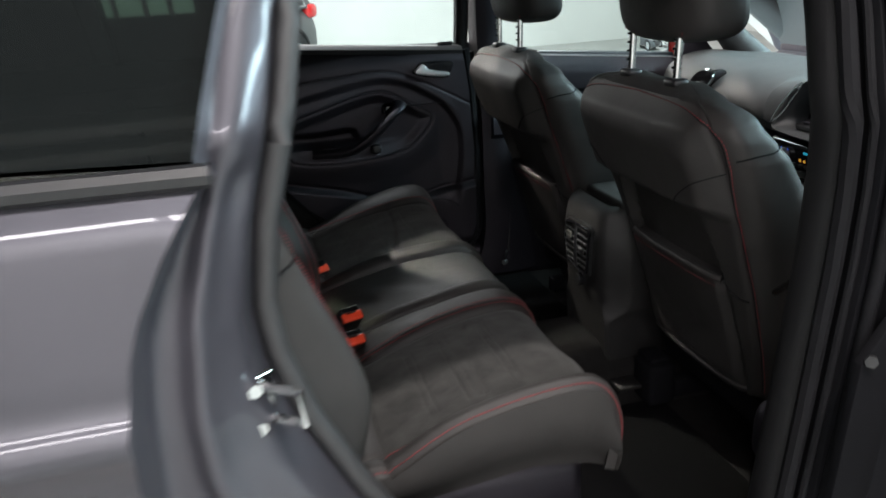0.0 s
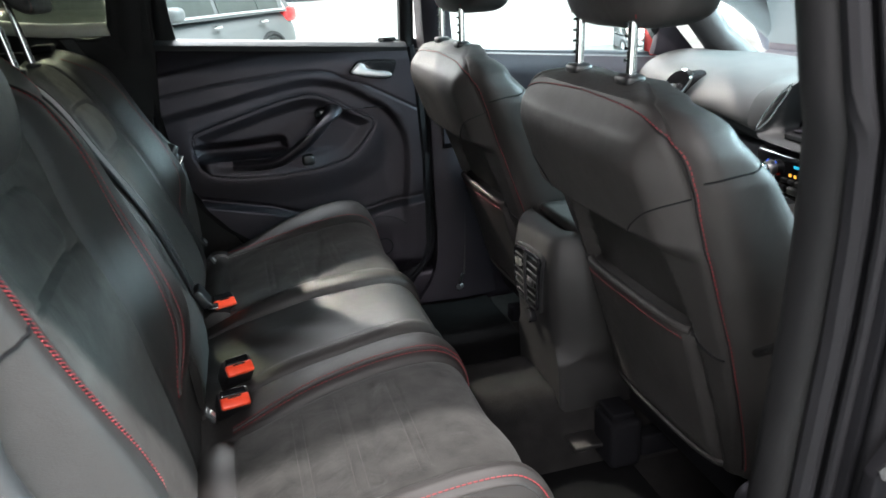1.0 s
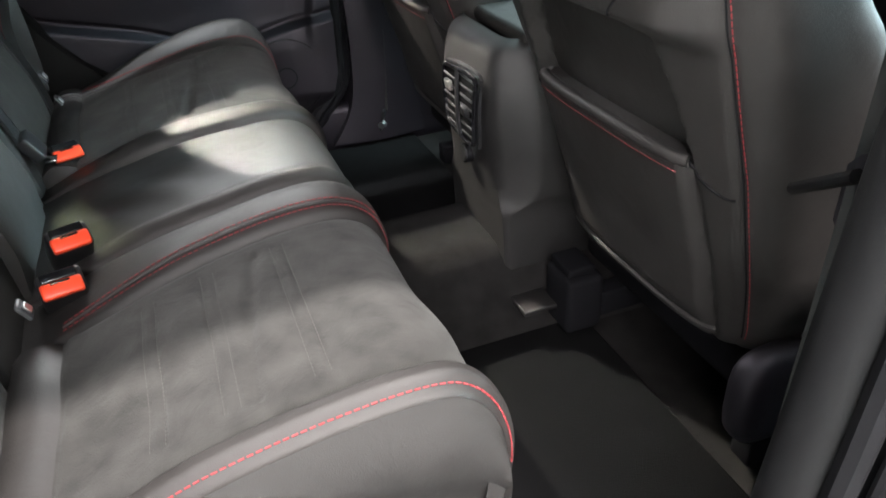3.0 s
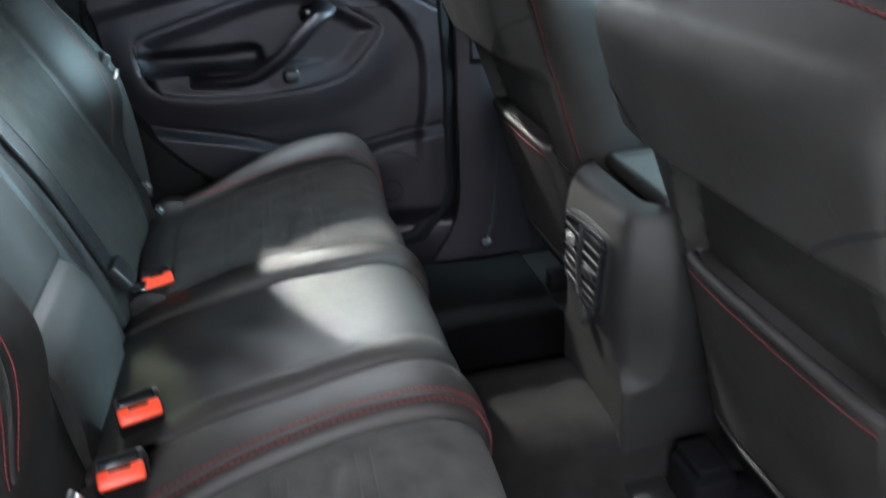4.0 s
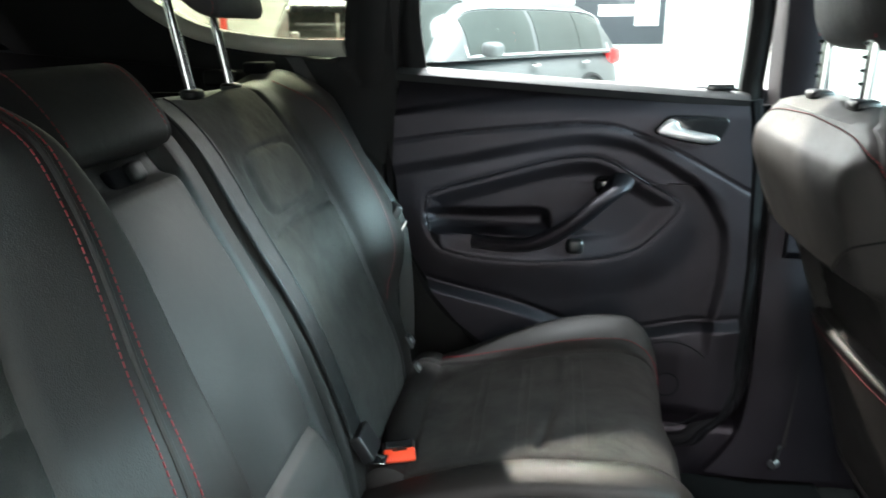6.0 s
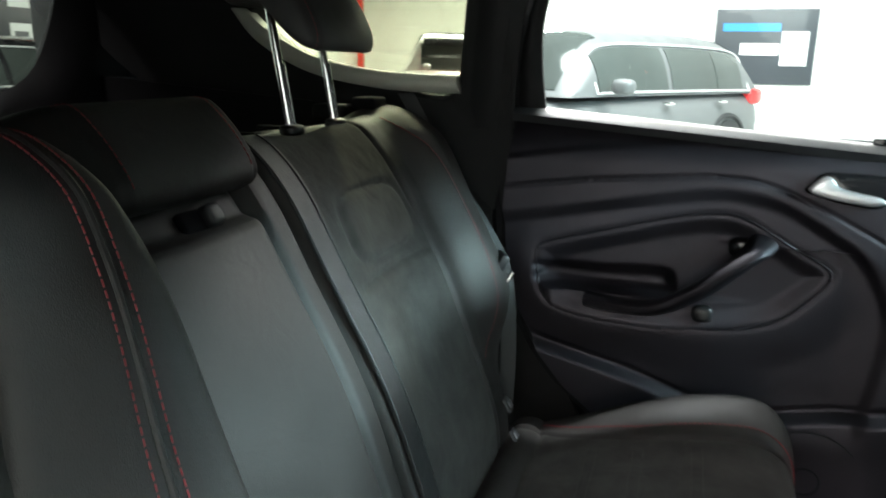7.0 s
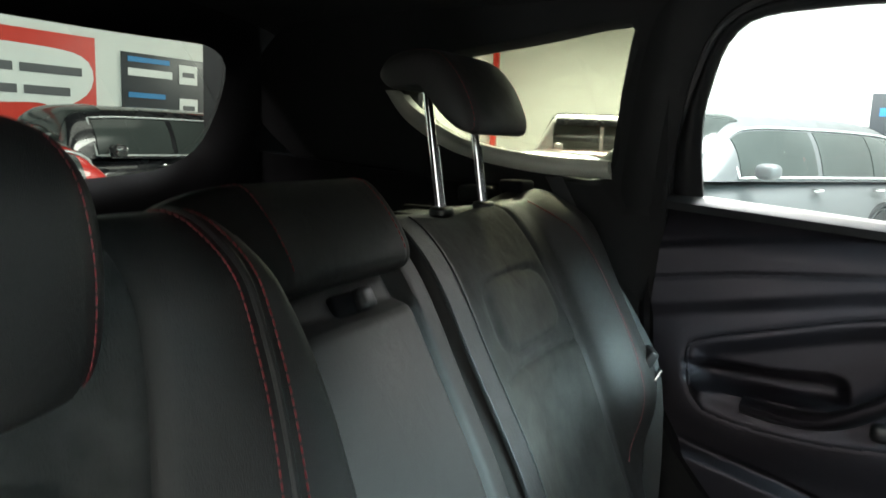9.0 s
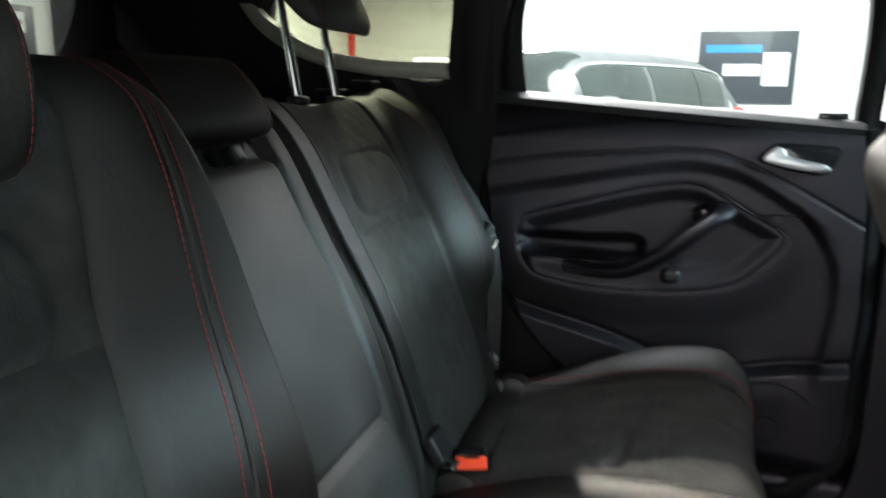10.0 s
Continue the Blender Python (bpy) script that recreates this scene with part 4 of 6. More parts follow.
def front_seat(yc, dx, label):
    t = thing("car_seat", label, "car seat", "front seats")
    part("backrest", grid(seat_shell(yc, dx), closed_u=True, caps=True), LEATHER, t)

    def rear(z, y, lift=0.0008):
        """A point on the rear face."""
        h = lerp_table(SEAT_H, z)
        u = math.pi - math.asin(min(abs(y) / h, 0.999) ** (1 / 0.62))
        p = seat_point(yc, dx, z, u if y >= 0 else -u)
        return (p[0] - lift, p[1], p[2])

    def flank(z, s, u):
        """A point on the side of the backrest, at an angle u round it."""
        p = seat_point(yc, dx, z, s * u)
        return (p[0], p[1] + s * 0.0008, p[2])
    for s in (-1, 1):
        path = resample([(s * 0.200, 0.562), (s * 0.206, 0.6), (s * 0.220, 0.75), (s * 0.232, 0.9), (s * 0.243, 1.0), (s * 0.250, 1.05), (s * 0.238, 1.096), (s * 0.165, 1.128), (0, 1.138)], 120)
        part("red_stitching", stitches([rear(z, y) for y, z in path], r=0.00065), THREAD, t, "line of red thread")
        part("panel_seam", tube([rear(z, y - s * 0.005, 0.0) for y, z in path], 0.0013, 5), RUBBER, t)
        part("shoulder_seam", tube([rear(0.945 + 0.085 * f ** 0.7, s * (0.120 + 0.118 * f)) for f in np.linspace(0, 1, 16)], 0.0012, 5), RUBBER, t)
        part("side_seam", tube([flank(1.055 + 0.02 * f, s, 2.0 - 0.9 * f) for f in np.linspace(0, 1, 20)], 0.0014, 5), RUBBER, t)
        part("side_seam", tube([rear(0.800 - 0.028 * math.sin(1.6 * f), s * (0.158 + 0.052 * f)) for f in np.linspace(0, 1, 14)], 0.0016, 5), RUBBER, t)
    part("pocket_hem", tube([rear(0.800, y, 0.001) for y in np.linspace(-0.157, 0.157, 30)], 0.0075, 10), LEATHER, t, "padded hem of the map pocket")
    part("red_stitching", stitches([rear(0.786, y, 0.001) for y in np.linspace(-0.15, 0.15, 40)], r=0.0005), THREAD, t, "line of red thread")
    part("seat_cushion", rbox(0.98 + dx, yc, 0.56, 0.44, 0.48, 0.12, 0.05, 4), LEATHER, t)
    # Black panel added so that the gap under the backrest stays in shade.
    part("underside_panel", rbox(0.95 + dx, yc, 0.475, 0.42, 0.42, 0.07, 0.02, 3), PILLAR, t, "black panel added to paint the shaded gap under the backrest")
    part("lower_welt", tube([rear(0.556, y, 0.0) for y in np.linspace(-0.165, 0.165, 30)], 0.005, 8), LEATHER, t, "leather welt along the lower edge")
    part("hinge_cover", blob(0.735 + dx, yc - 0.235, 0.50, 0.06, 0.025, 0.07, 0.6, 0.6, 20, 12), TRIM, t)
    part("seat_frame", rbox(1.00 + dx, yc, 0.40, 0.40, 0.40, 0.05, 0.01), PILLAR, t)
    for s in (-1, 1):
        part("rail", rbox(0.96 + dx, yc + s * 0.19, 0.345, 0.40, 0.04, 0.05, 0.006), PILLAR, t, "black seat rail")
    # headrest
    head = part("headrest", blob(0.585 + dx, yc + 0.012, 1.318, 0.062, 0.148, 0.098, 0.5, 0.42, 44, 24, lambda a, b, c: (a - 0.25 * c + 0.5 * b * b * (1 if a < 0 else 0.6), b * (1 - 0.08 * c), c)), LEATHER, t, "black leather headrest")
    for s in (-1, 1):
        part("post", tube([(0.562 + dx, yc + 0.012 + s * 0.080, 1.13), (0.565 + dx, yc + 0.012 + s * 0.080, 1.28)], 0.0072, 12), CHROME, t, "bright chrome post")
        for k in range(4):
            part("post_notch", tube([(0.5545 + dx, yc + 0.012 + s * 0.080, 1.18 + 0.016 * k), (0.5545 + dx, yc + 0.012 + s * 0.080, 1.184 + 0.016 * k)], 0.0035, 6), GLOSS_BLACK, t)
        part("collar", blob(0.562 + dx, yc + 0.012 + s * 0.080, 1.156, 0.017, 0.021, 0.008, 0.6, 0.5, 20, 10), TRIM_SMOOTH, t, "black post collar")
        part("red_stitching", stitches([(0.585 + dx - 0.062 * 1.0 + 0.004 - 0.02 * c + 0.012, yc + 0.012 + s * 0.098, 1.318 + 0.09 * c) for c in np.linspace(-0.9, 0.9, 30)]), THREAD, t, "line of red thread")
    return t


front_seat(-0.322, -0.005, "black leather front seat with red seams, near side")
front_seat(0.380, -0.030, "black leather front seat with red seams, far side")

# ---- centre console with rear vents ----
console = thing("centre_console", "dark plastic centre console with rear air vents", "console")


VC = 0.046  # the middle of the vents


def console_rings():
    """Rings up the console: a flat rear face with wide chamfers to its sides."""
    P = []
    for z, x, f, h in ((0.34, 0.605, 0.112, 0.119), (0.45, 0.603, 0.112, 0.119), (0.515, 0.600, 0.112, 0.120), (0.530, 0.598, 0.110, 0.124), (0.552, 0.596, 0.100, 0.134), (0.59, 0.592, 0.096, 0.139), (0.66, 0.585, 0.098, 0.142), (0.72, 0.583, 0.098, 0.140), (0.77, 0.588, 0.094, 0.132), (0.800, 0.598, 0.088, 0.124), (0.814, 0.620, 0.084, 0.118)):
        c, k = VC, min(1.0, (h - f) / 0.044)
        half = [(1.15, h), (0.80, h), (x + 0.075 * k, h), (x + 0.062 * k, h - 0.004 * k), (x + 0.020 * k, f + 0.014 * k), (x + 0.006 * k, f + 0.002 * k), (x + 0.001, f * 0.8), (x, f * 0.4)]
        P.append([(px, c + q, z) for px, q in half] + [(x, c, z)] + [(px, c - q, z) for px, q in half[::-1]])
    P = np.array(P)
    return np.array([resample(P[:, i], 60) for i in range(P.shape[1])])


part("body", grid(console_rings()), CONSOLE, console, smooth=True)
part("armrest_lid", rbox(0.86, VC - 0.012, 0.812, 0.44, 0.196, 0.026, 0.011, 4), LEATHER, console, "padded armrest lid")
def vent_p(y, z, lift=0.0):
    """A point on the leaning, slightly domed vent face."""
    return (0.579 + 0.9 * (z - 0.70) ** 2 + 0.6 * (y - VC) ** 2 - lift, y, z)


def vent_plate(outline, lift, thick):
    o = resample(outline, 48, True)
    mid_o = o.mean(axis=0)
    rings = [[vent_p(*(mid_o + (q - mid_o) * k), l) for q in o] for k, l in ((1.03, lift - thick), (1.02, lift), (0.97, lift), (0.5, lift), (0.02, lift))]
    return grid(np.array(rings).transpose(1, 0, 2), closed_u=True)


FRAME = [(-0.024, 0.757), (0.040, 0.757), (0.104, 0.748), (0.116, 0.735), (0.117, 0.690), (0.110, 0.648), (0.098, 0.634), (0.050, 0.628), (0.004, 0.626), (-0.014, 0.636), (-0.024, 0.690), (-0.029, 0.740)]
part("vent_surround", vent_plate(FRAME, 0.004, 0.012), TRIM_SMOOTH, console, "black vent surround")
inner_o = resample(FRAME, 48, True)
inner_o = inner_o.mean(axis=0) + (inner_o - inner_o.mean(axis=0)) * 0.90
part("vent_rim", tube([vent_p(y, z, 0.006) for y, z in inner_o], 0.0045, 8, True), GLOSS_BLACK, console, "thin black rim")
# No hole here: a black sheet paints the shade behind the slats.
part("vent_shade", vent_plate(inner_o, 0.0052, 0.004), MAT_BLACK, console, "black sheet standing in for the shade inside the vent")
for y0, y1 in ((-0.016, 0.038), (0.052, 0.106)):
    for k in range(7):
        z = 0.645 + 0.0165 * k
        lo = y0 + (0.006 if z < 0.66 else 0.0)
        part("slat", rbox((vent_p(y0, z)[0] + vent_p(y1, z)[0]) / 2 - 0.0045, (lo + y1) / 2, z, 0.008, y1 - lo, 0.0035, 0.0012, 2, Euler((0, radians(28), 0)).to_matrix()), TRIM_SMOOTH, console)
part("vent_knob", rbox(0.571, 0.080, 0.714, 0.008, 0.022, 0.017, 0.0022, 3, Euler((0, radians(-8), 0)).to_matrix()), PALE_GREY, console, "silver vent knob")
part("vent_knob", rbox(0.571, 0.012, 0.690, 0.009, 0.022, 0.017, 0.0022, 3, Euler((0, radians(-8), 0)).to_matrix()), TRIM_SMOOTH, console, "grey vent knob")
part("vent_divider", tube([vent_p(0.045, z, 0.007) for z in np.linspace(0.632, 0.752, 12)], 0.0045, 8), TRIM_SMOOTH, console)
part("socket", tube([(0.61, 0.044, 0.598), (0.580, 0.044, 0.599)], 0.017, 24), GLOSS_BLACK, console, "round power socket cap")
part("socket_lid", tube([(0.585, 0.044, 0.599), (0.577, 0.044, 0.5995)], 0.0135, 20), TRIM_SMOOTH, console)
t = thing("floor_duct", "black plastic air duct under the near front seat", "duct")
part("outlet", rbox(0.636, -0.112, 0.370, 0.065, 0.075, 0.010, 0.003), CONSOLE, t, "flat grey duct lip")
part("riser", rbox(0.700, -0.145, 0.385, 0.07, 0.085, 0.11, 0.012), PILLAR, t)
part("cap", rbox(0.695, -0.145, 0.450, 0.05, 0.065, 0.016, 0.004), PILLAR, t)
# Far mat is widened over the carpet edge to paint the footwell's shade.
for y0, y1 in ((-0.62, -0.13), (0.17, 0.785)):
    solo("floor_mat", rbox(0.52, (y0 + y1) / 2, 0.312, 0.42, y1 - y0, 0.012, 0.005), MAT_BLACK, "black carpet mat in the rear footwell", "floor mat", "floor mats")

bracket = thing("belt_anchor", "small steel belt anchor bolted at the pillar foot", "bracket")
part("plate", rbox(0.640, 0.765, 0.385, 0.006, 0.034, 0.060, 0.003, turn=Euler((0, radians(12), radians(-35))).to_matrix()), TRIM_SMOOTH, bracket)
part("bolt", tube([(0.640, 0.764, 0.372), (0.628, 0.752, 0.372)], 0.009, 8), ALU, bracket, "steel bolt head")
part("strap", tube(resample([(0.645, 0.768, 0.41), (0.65, 0.772, 0.50), (0.655, 0.775, 0.62)], 16), 0.013, 6, flat=0.15), WEBBING, bracket, "black webbing")
# ---- far rear door ----
door = thing("car_door", "closed far rear door with dark moulded panel and chrome handle", "car door")
CREASE = resample([(-0.20, 1.03), (-0.03, 1.056), (0.12, 1.07), (0.215, 1.076), (0.29, 1.066), (0.40, 1.018), (0.56, 0.93)], 160)
LOOP = resample([(-0.098, 0.917), (-0.07, 0.94), (0.04, 0.972), (0.142, 1.0), (0.215, 1.011), (0.262, 1.003), (0.33, 0.965), (0.392, 0.93), (0.402, 0.913), (0.388, 0.886), (0.35, 0.845), (0.32, 0.822), (0.27, 0.808),
                 (0.202, 0.801), (0.082, 0.798), (-0.04, 0.812), (-0.086, 0.842)], 260, True)
BOWL = resample([(-0.086, 0.897), (0.03, 0.897), (0.13, 0.90), (0.148, 0.88), (0.135, 0.858), (0.03, 0.858), (-0.085, 0.862), (-0.095, 0.88)], 120, True)
LOW = resample([(-0.12, 0.755), (-0.074, 0.738), (0.074, 0.702), (0.19, 0.662), (0.26, 0.645), (0.33, 0.648), (0.45, 0.672), (0.56, 0.690)], 120)
ARCH = resample([(0.215, 1.035), (0.30, 1.02), (0.40, 0.985), (0.434, 0.963), (0.475, 0.91), (0.496, 0.865), (0.500, 0.80), (0.493, 0.722), (0.48, 0.66)], 120)


FALL = resample([(-0.20, 0.975), (-0.03, 1.008), (0.10, 1.034), (0.193, 1.049), (0.25, 1.049), (0.32, 1.031), (0.40, 0.985), (0.434, 0.963), (0.56, 0.86)], 160)


def dist(P, line):
    return np.sqrt(((P[:, None, :] - line[None, :, :]) ** 2).sum(-1)).min(1)


def inside(P, loop):
    x, z = P[:, 0], P[:, 1]
    c = np.zeros(len(P), bool)
    for (x0, z0), (x1, z1) in zip(loop, np.roll(loop, -1, axis=0)):
        if z0 != z1:
            c ^= ((z0 > z) != (z1 > z)) & (x < (x1 - x0) * (z - z0) / (z1 - z0) + x0)
    return c


def door_depth(Q):
    """How far the panel stands in towards the cabin at points in x and z."""
    x, z = Q[:, 0], Q[:, 1]
    crest = np.interp(x, CREASE[:, 0], CREASE[:, 1])
    low = np.interp(x, LOW[:, 0], LOW[:, 1])
    h = 0.040 * smooth01(1.185, 1.085, z)
    h += 0.007 * smooth01(crest + 0.062, crest + 0.050, z) * smooth01(0.22, 0.0, x) - 0.003 * gauss(z - crest, 0.0035)
    fall = np.interp(x, FALL[:, 0], FALL[:, 1])
    h -= 0.014 * smooth01(fall + 0.012, fall - 0.022, z) * smooth01(0.50, 0.42, x)
    d = dist(Q, LOOP)
    sign = np.where(inside(Q, LOOP), -d, d)
    h += 0.009 * smooth01(0.09, 0.006, sign)
    h -= 0.012 * smooth01(-0.002, -0.04, sign)
    h -= 0.002 * gauss(d, 0.006)
    b = dist(Q, BOWL)
    bs = np.where(inside(Q, BOWL), -b, b)
    h -= 0.020 * smooth01(0.010, -0.018, bs)
    h += 0.022 * smooth01(0.004, -0.006, np.where(inside(Q, LOOP), -1, 1) * 0.01) * smooth01(0.862, 0.852, z) * smooth01(0.30, 0.12, x) * smooth01(-0.10, -0.06, x) * np.where(sign < 0, 1, 0)
    arch = np.interp(-z, -ARCH[:, 1], ARCH[:, 0])
    h -= 0.010 * smooth01(arch + 0.004, arch - 0.020, x) * (z < 0.96) * (z > 0.60) * smooth01(0.60, 0.70, z) * smooth01(0.20, 0.34, x)
    h += 0.018 * smooth01(low + 0.004, low - 0.016, z) - 0.003 * gauss(z - low - 0.006, 0.006)
    h -= 0.06 * smooth01(0.50, 0.40, z)
    return h


def door_rear(z):
    return lerp_table([(0.36, 0.30), (0.45, 0.20), (0.53, 0.11), (0.60, 0.04), (0.66, -0.035), (0.72, -0.085), (0.80, -0.13), (0.92, -0.158), (1.0, -0.165), (1.18, -0.15)], z)


def door_front(z):
    return lerp_table([(0.36, 0.36), (0.42, 0.45), (0.48, 0.51), (0.54, 0.528), (0.8, 0.535), (1.0, 0.525), (1.13, 0.508), (1.18, 0.50)], z)


Y_DOOR = 0.800
nz, nx = 230, 200
Q = np.zeros((nz, nx, 2))
for k, z in enumerate(np.linspace(0.37, 1.0, nz)):
    f = np.linspace(0, 1, nx)
    zz = 0.37 + (np.interp(f, (0, 1), (1.168, 1.118)) - 0.37) * (k / (nz - 1))
    xr, xf = door_rear(zz), door_front(zz)
    Q[k, :, 0], Q[k, :, 1] = xr + (xf - xr) * f, zz
D = door_depth(Q.reshape(-1, 2)).reshape(nz, nx)
P = np.stack([Q[:, :, 0], Y_DOOR - D, Q[:, :, 1]], axis=-1)
B = P.copy()
B[:, :, 1] = Y_DOOR + 0.06
part("door_panel", grid(P, back=B), TRIM, door, "dark moulded plastic inner panel")


def on_door(x, z, lift=0.0):
    return (x, Y_DOOR - float(door_depth(np.array([[x, z]]))[0]) - lift, z)


part("armrest_piping", tube([on_door(x, z) for x, z in LOOP[::2]], 0.0028, 6, True), TRIM, door, "raised seam round the armrest insert")
strap = resample([(0.0, 0.838, 0.012), (0.07, 0.836, 0.026), (0.13, 0.845, 0.034), (0.19, 0.882, 0.045), (0.24, 0.925, 0.045), (0.275, 0.957, 0.03), (0.29, 0.968, 0.005)], 60)
part("pull_handle", tube([(x, Y_DOOR - 0.035 - w, z) for x, z, w in strap], 0.024, 14, flat=0.62), TRIM, door, "slanted pull handle")
part("pull_pocket", blob(0.262, Y_DOOR - 0.022, 0.955, 0.028, 0.018, 0.018, 0.6, 0.7, 18, 10), GLOSS_BLACK, door)
part("grip_cap", blob(0.203, Y_DOOR - 0.045, 0.833, 0.018, 0.012, 0.015, 0.6, 0.7, 18, 10), TRIM_SMOOTH, door)
bez = resample([(0.340, 1.062), (0.352, 1.078), (0.366, 1.092), (0.40, 1.094), (0.450, 1.092), (0.474, 1.086), (0.468, 1.062), (0.452, 1.040), (0.41, 1.042), (0.37, 1.050)], 60, True)
part("handle_bezel", prism(bez, "y", Y_DOOR - 0.050, Y_DOOR - 0.02, 0.004), GLOSS_BLACK, door, "black handle recess")
lever = resample([(0.345, 1.064), (0.356, 1.078), (0.370, 1.088), (0.382, 1.082), (0.388, 1.072), (0.42, 1.064), (0.452, 1.058), (0.458, 1.049), (0.44, 1.044), (0.40, 1.048), (0.36, 1.056)], 48, True)
part("handle_lever", prism(lever, "y", Y_DOOR - 0.062, Y_DOOR - 0.040, 0.004), ALU, door, "satin aluminium door lever")
spk = []
for k in (0, 5):
    r = 0.025 + 0.014 * k
    spk.append(tube([(0.40 + r * math.cos(u), Y_DOOR - 0.0525, 0.545 + r * math.sin(u)) for u in np.linspace(0, 2 * math.pi, 40, endpoint=False)], 0.0012, 5, True))
part("speaker_grille", merge(*spk), PILLAR, door, "round speaker grille")
part("sill_ledge", grid(np.array([[(x, y, np.interp(x, (-0.16, 0.51), (1.168, 1.118)) + dz) for y, dz in ((0.768, -0.012), (0.762, 0.002), (0.772, 0.012), (0.80, 0.016), (0.83, 0.01))] for x in np.linspace(-0.155, 0.51, 30)])), TRIM_SMOOTH, door, "smooth window ledge")
part("window_seal", tube([(x, 0.818, np.interp(x, (-0.16, 0.51), (1.176, 1.126))) for x in np.linspace(-0.10, 0.51, 20)], 0.006, 6), RUBBER, door)
frame_out = [(-0.157, 1.16), (-0.153, 1.24), (-0.140, 1.312), (-0.117, 1.383), (-0.100, 1.424), (-0.078, 1.455), (-0.050, 1.475), (-0.01, 1.489), (0.06, 1.496), (0.2, 1.50), (0.52, 1.49)]
frame_in = [(-0.098, 1.16), (-0.106, 1.25), (-0.104, 1.318), (-0.091, 1.375), (-0.081, 1.408), (-0.069, 1.431), (-0.050, 1.451), (-0.024, 1.463), (0.04, 1.470), (0.2, 1.476), (0.52, 1.468)]
part("window_frame", ribbon(frame_out, frame_in, 0.80, 0.705, 0.012), DARK_PILLAR, door, "black window frame")
part("frame_seal", tube([(x, np.interp(z, (1.15, 1.5), (0.80, 0.705)) - 0.006, z) for x, z in resample(frame_out, 80)], 0.0075, 8), SEAL_GREY, door, "grey rubber seal round the window frame")
part("window_frame_front", ribbon([(0.50, 1.12), (0.495, 1.3), (0.47, 1.48)], [(0.54, 1.12), (0.535, 1.3), (0.51, 1.48)], 0.80, 0.705, 0.03), DARK_PILLAR, door)
pane = prism([(-0.125, 1.15), (-0.125, 1.28), (-0.105, 1.42), (-0.02, 1.482), (0.50, 1.475), (0.53, 1.12)], "y", 0, 0.004)
for v in pane.verts:
    v.co.y += np.interp(v.co.z, (1.15, 1.5), (0.815, 0.72))
part("window_pane", pane, CLEAR, door, "clear tinted side window", smooth=False).visible_shadow = False
rim = [(float(door_rear(z)) - 0.014, z) for z in np.linspace(1.16, 0.40, 24)] + [(float(door_front(z)) + 0.014, z) for z in np.linspace(0.40, 1.12, 24)]
part("rubber_seal", tube([(x, 0.786, z) for x, z in resample(rim, 120)], 0.014, 8), RUBBER, door, "thick black door seal")
# A solid black tube draws the shade of the gap round the door.
part("gap_shade", tube([(x, 0.805, z) for x, z in resample([(mx * 1.0 + (0.016 if mx > 0.25 else -0.016), mz - 0.012) for mx, mz in rim], 120)], 0.018, 8), PILLAR, door, "black tube standing in for the shaded gap behind the door seal")
skin = ribbon([(-0.30, 1.17), (-0.30, 0.6), (-0.30, 0.30)], [(0.62, 1.13), (0.62, 0.6), (0.62, 0.30)], 0.87, 0.87, 0.02)
part("outer_skin", skin, PAINT, door, "metallic grey outer skin")
part("lock_pin", rbox(0.46, 0.79, 1.142, 0.05, 0.012, 0.012, 0.003), GLOSS_BLACK, door)

# ---- front: dashboard, far front door, windscreen, mirror ----
dash = thing("dashboard", "dark soft-skin dashboard with a centre pod", "dashboard")
prof = resample([(1.30, 0.86), (1.255, 0.92), (1.205, 0.938), (1.190, 0.955), (1.196, 0.985), (1.225, 1.015), (1.29, 1.038), (1.40, 1.046), (1.55, 1.038), (1.70, 1.02)], 60)
ys = np.linspace(-0.70, 0.76, 70)
P = np.zeros((60, 70, 3))
for j, y in enumerate(ys):
    d = y - YC
    k = -0.11 * smooth01(0.185, 0.15, abs(y + 0.022)) - 0.05 * smooth01(0.50, 0.76, abs(d))
    sag = -0.032 * gauss(d, 0.17)
    for i, (x, z) in enumerate(prof):
        P[i, j] = (x - k * smooth01(1.7, 1.4, x), y, z + sag * smooth01(1.0, 0.93, z) + 0.010 * smooth01(0.35, 0.6, d) * smooth01(1.5, 1.3, x))
part("dash_top", grid(P, back=P + np.array([0.03, 0, -0.03])), DASH_SKIN, dash, "soft dark dash pad")
part("glovebox", rbox(1.37, 0.42, 0.74, 0.20, 0.46, 0.30, 0.05, 4), TRIM, dash)
part("lower_dash", rbox(1.42, YC, 0.66, 0.2, 1.42, 0.44, 0.05), TRIM, dash)
part("trim_strip", tube([(1.245, y, 0.925 - 0.03 * gauss(y - YC, 0.17)) for y in np.linspace(0.16, 0.60, 24)], 0.008, 8), TRIM_SMOOTH, dash)

scr = thing("centre_screen", "lit touch screen in a hooded dash pod", "screen")
tilt = Euler((0, radians(-14), 0)).to_matrix()
hood = resample([(-0.175, 0.945), (-0.165, 1.0), (-0.135, 1.05), (-0.05, 1.058), (0.035, 1.052), (0.075, 1.022), (0.115, 0.965), (0.128, 0.925), (0.09, 0.912), (-0.05, 0.908), (-0.15, 0.915)], 72, True)
hc = hood.mean(axis=0)
rings = []
for k, x in ((0.80, 1.290), (0.86, 1.245), (0.93, 1.208), (1.0, 1.200), (1.06, 1.212), (1.10, 1.26), (1.08, 1.36)):
    rings.append([(x + 0.25 * (q[1] - 0.98), hc[0] + (q[0] - hc[0]) * k, hc[1] + (q[1] - hc[1]) * k) for q in hood])
part("hood", grid(np.array(rings).transpose(1, 0, 2), closed_u=True), DASH_SKIN, scr, "dark hood with a rounded rim")
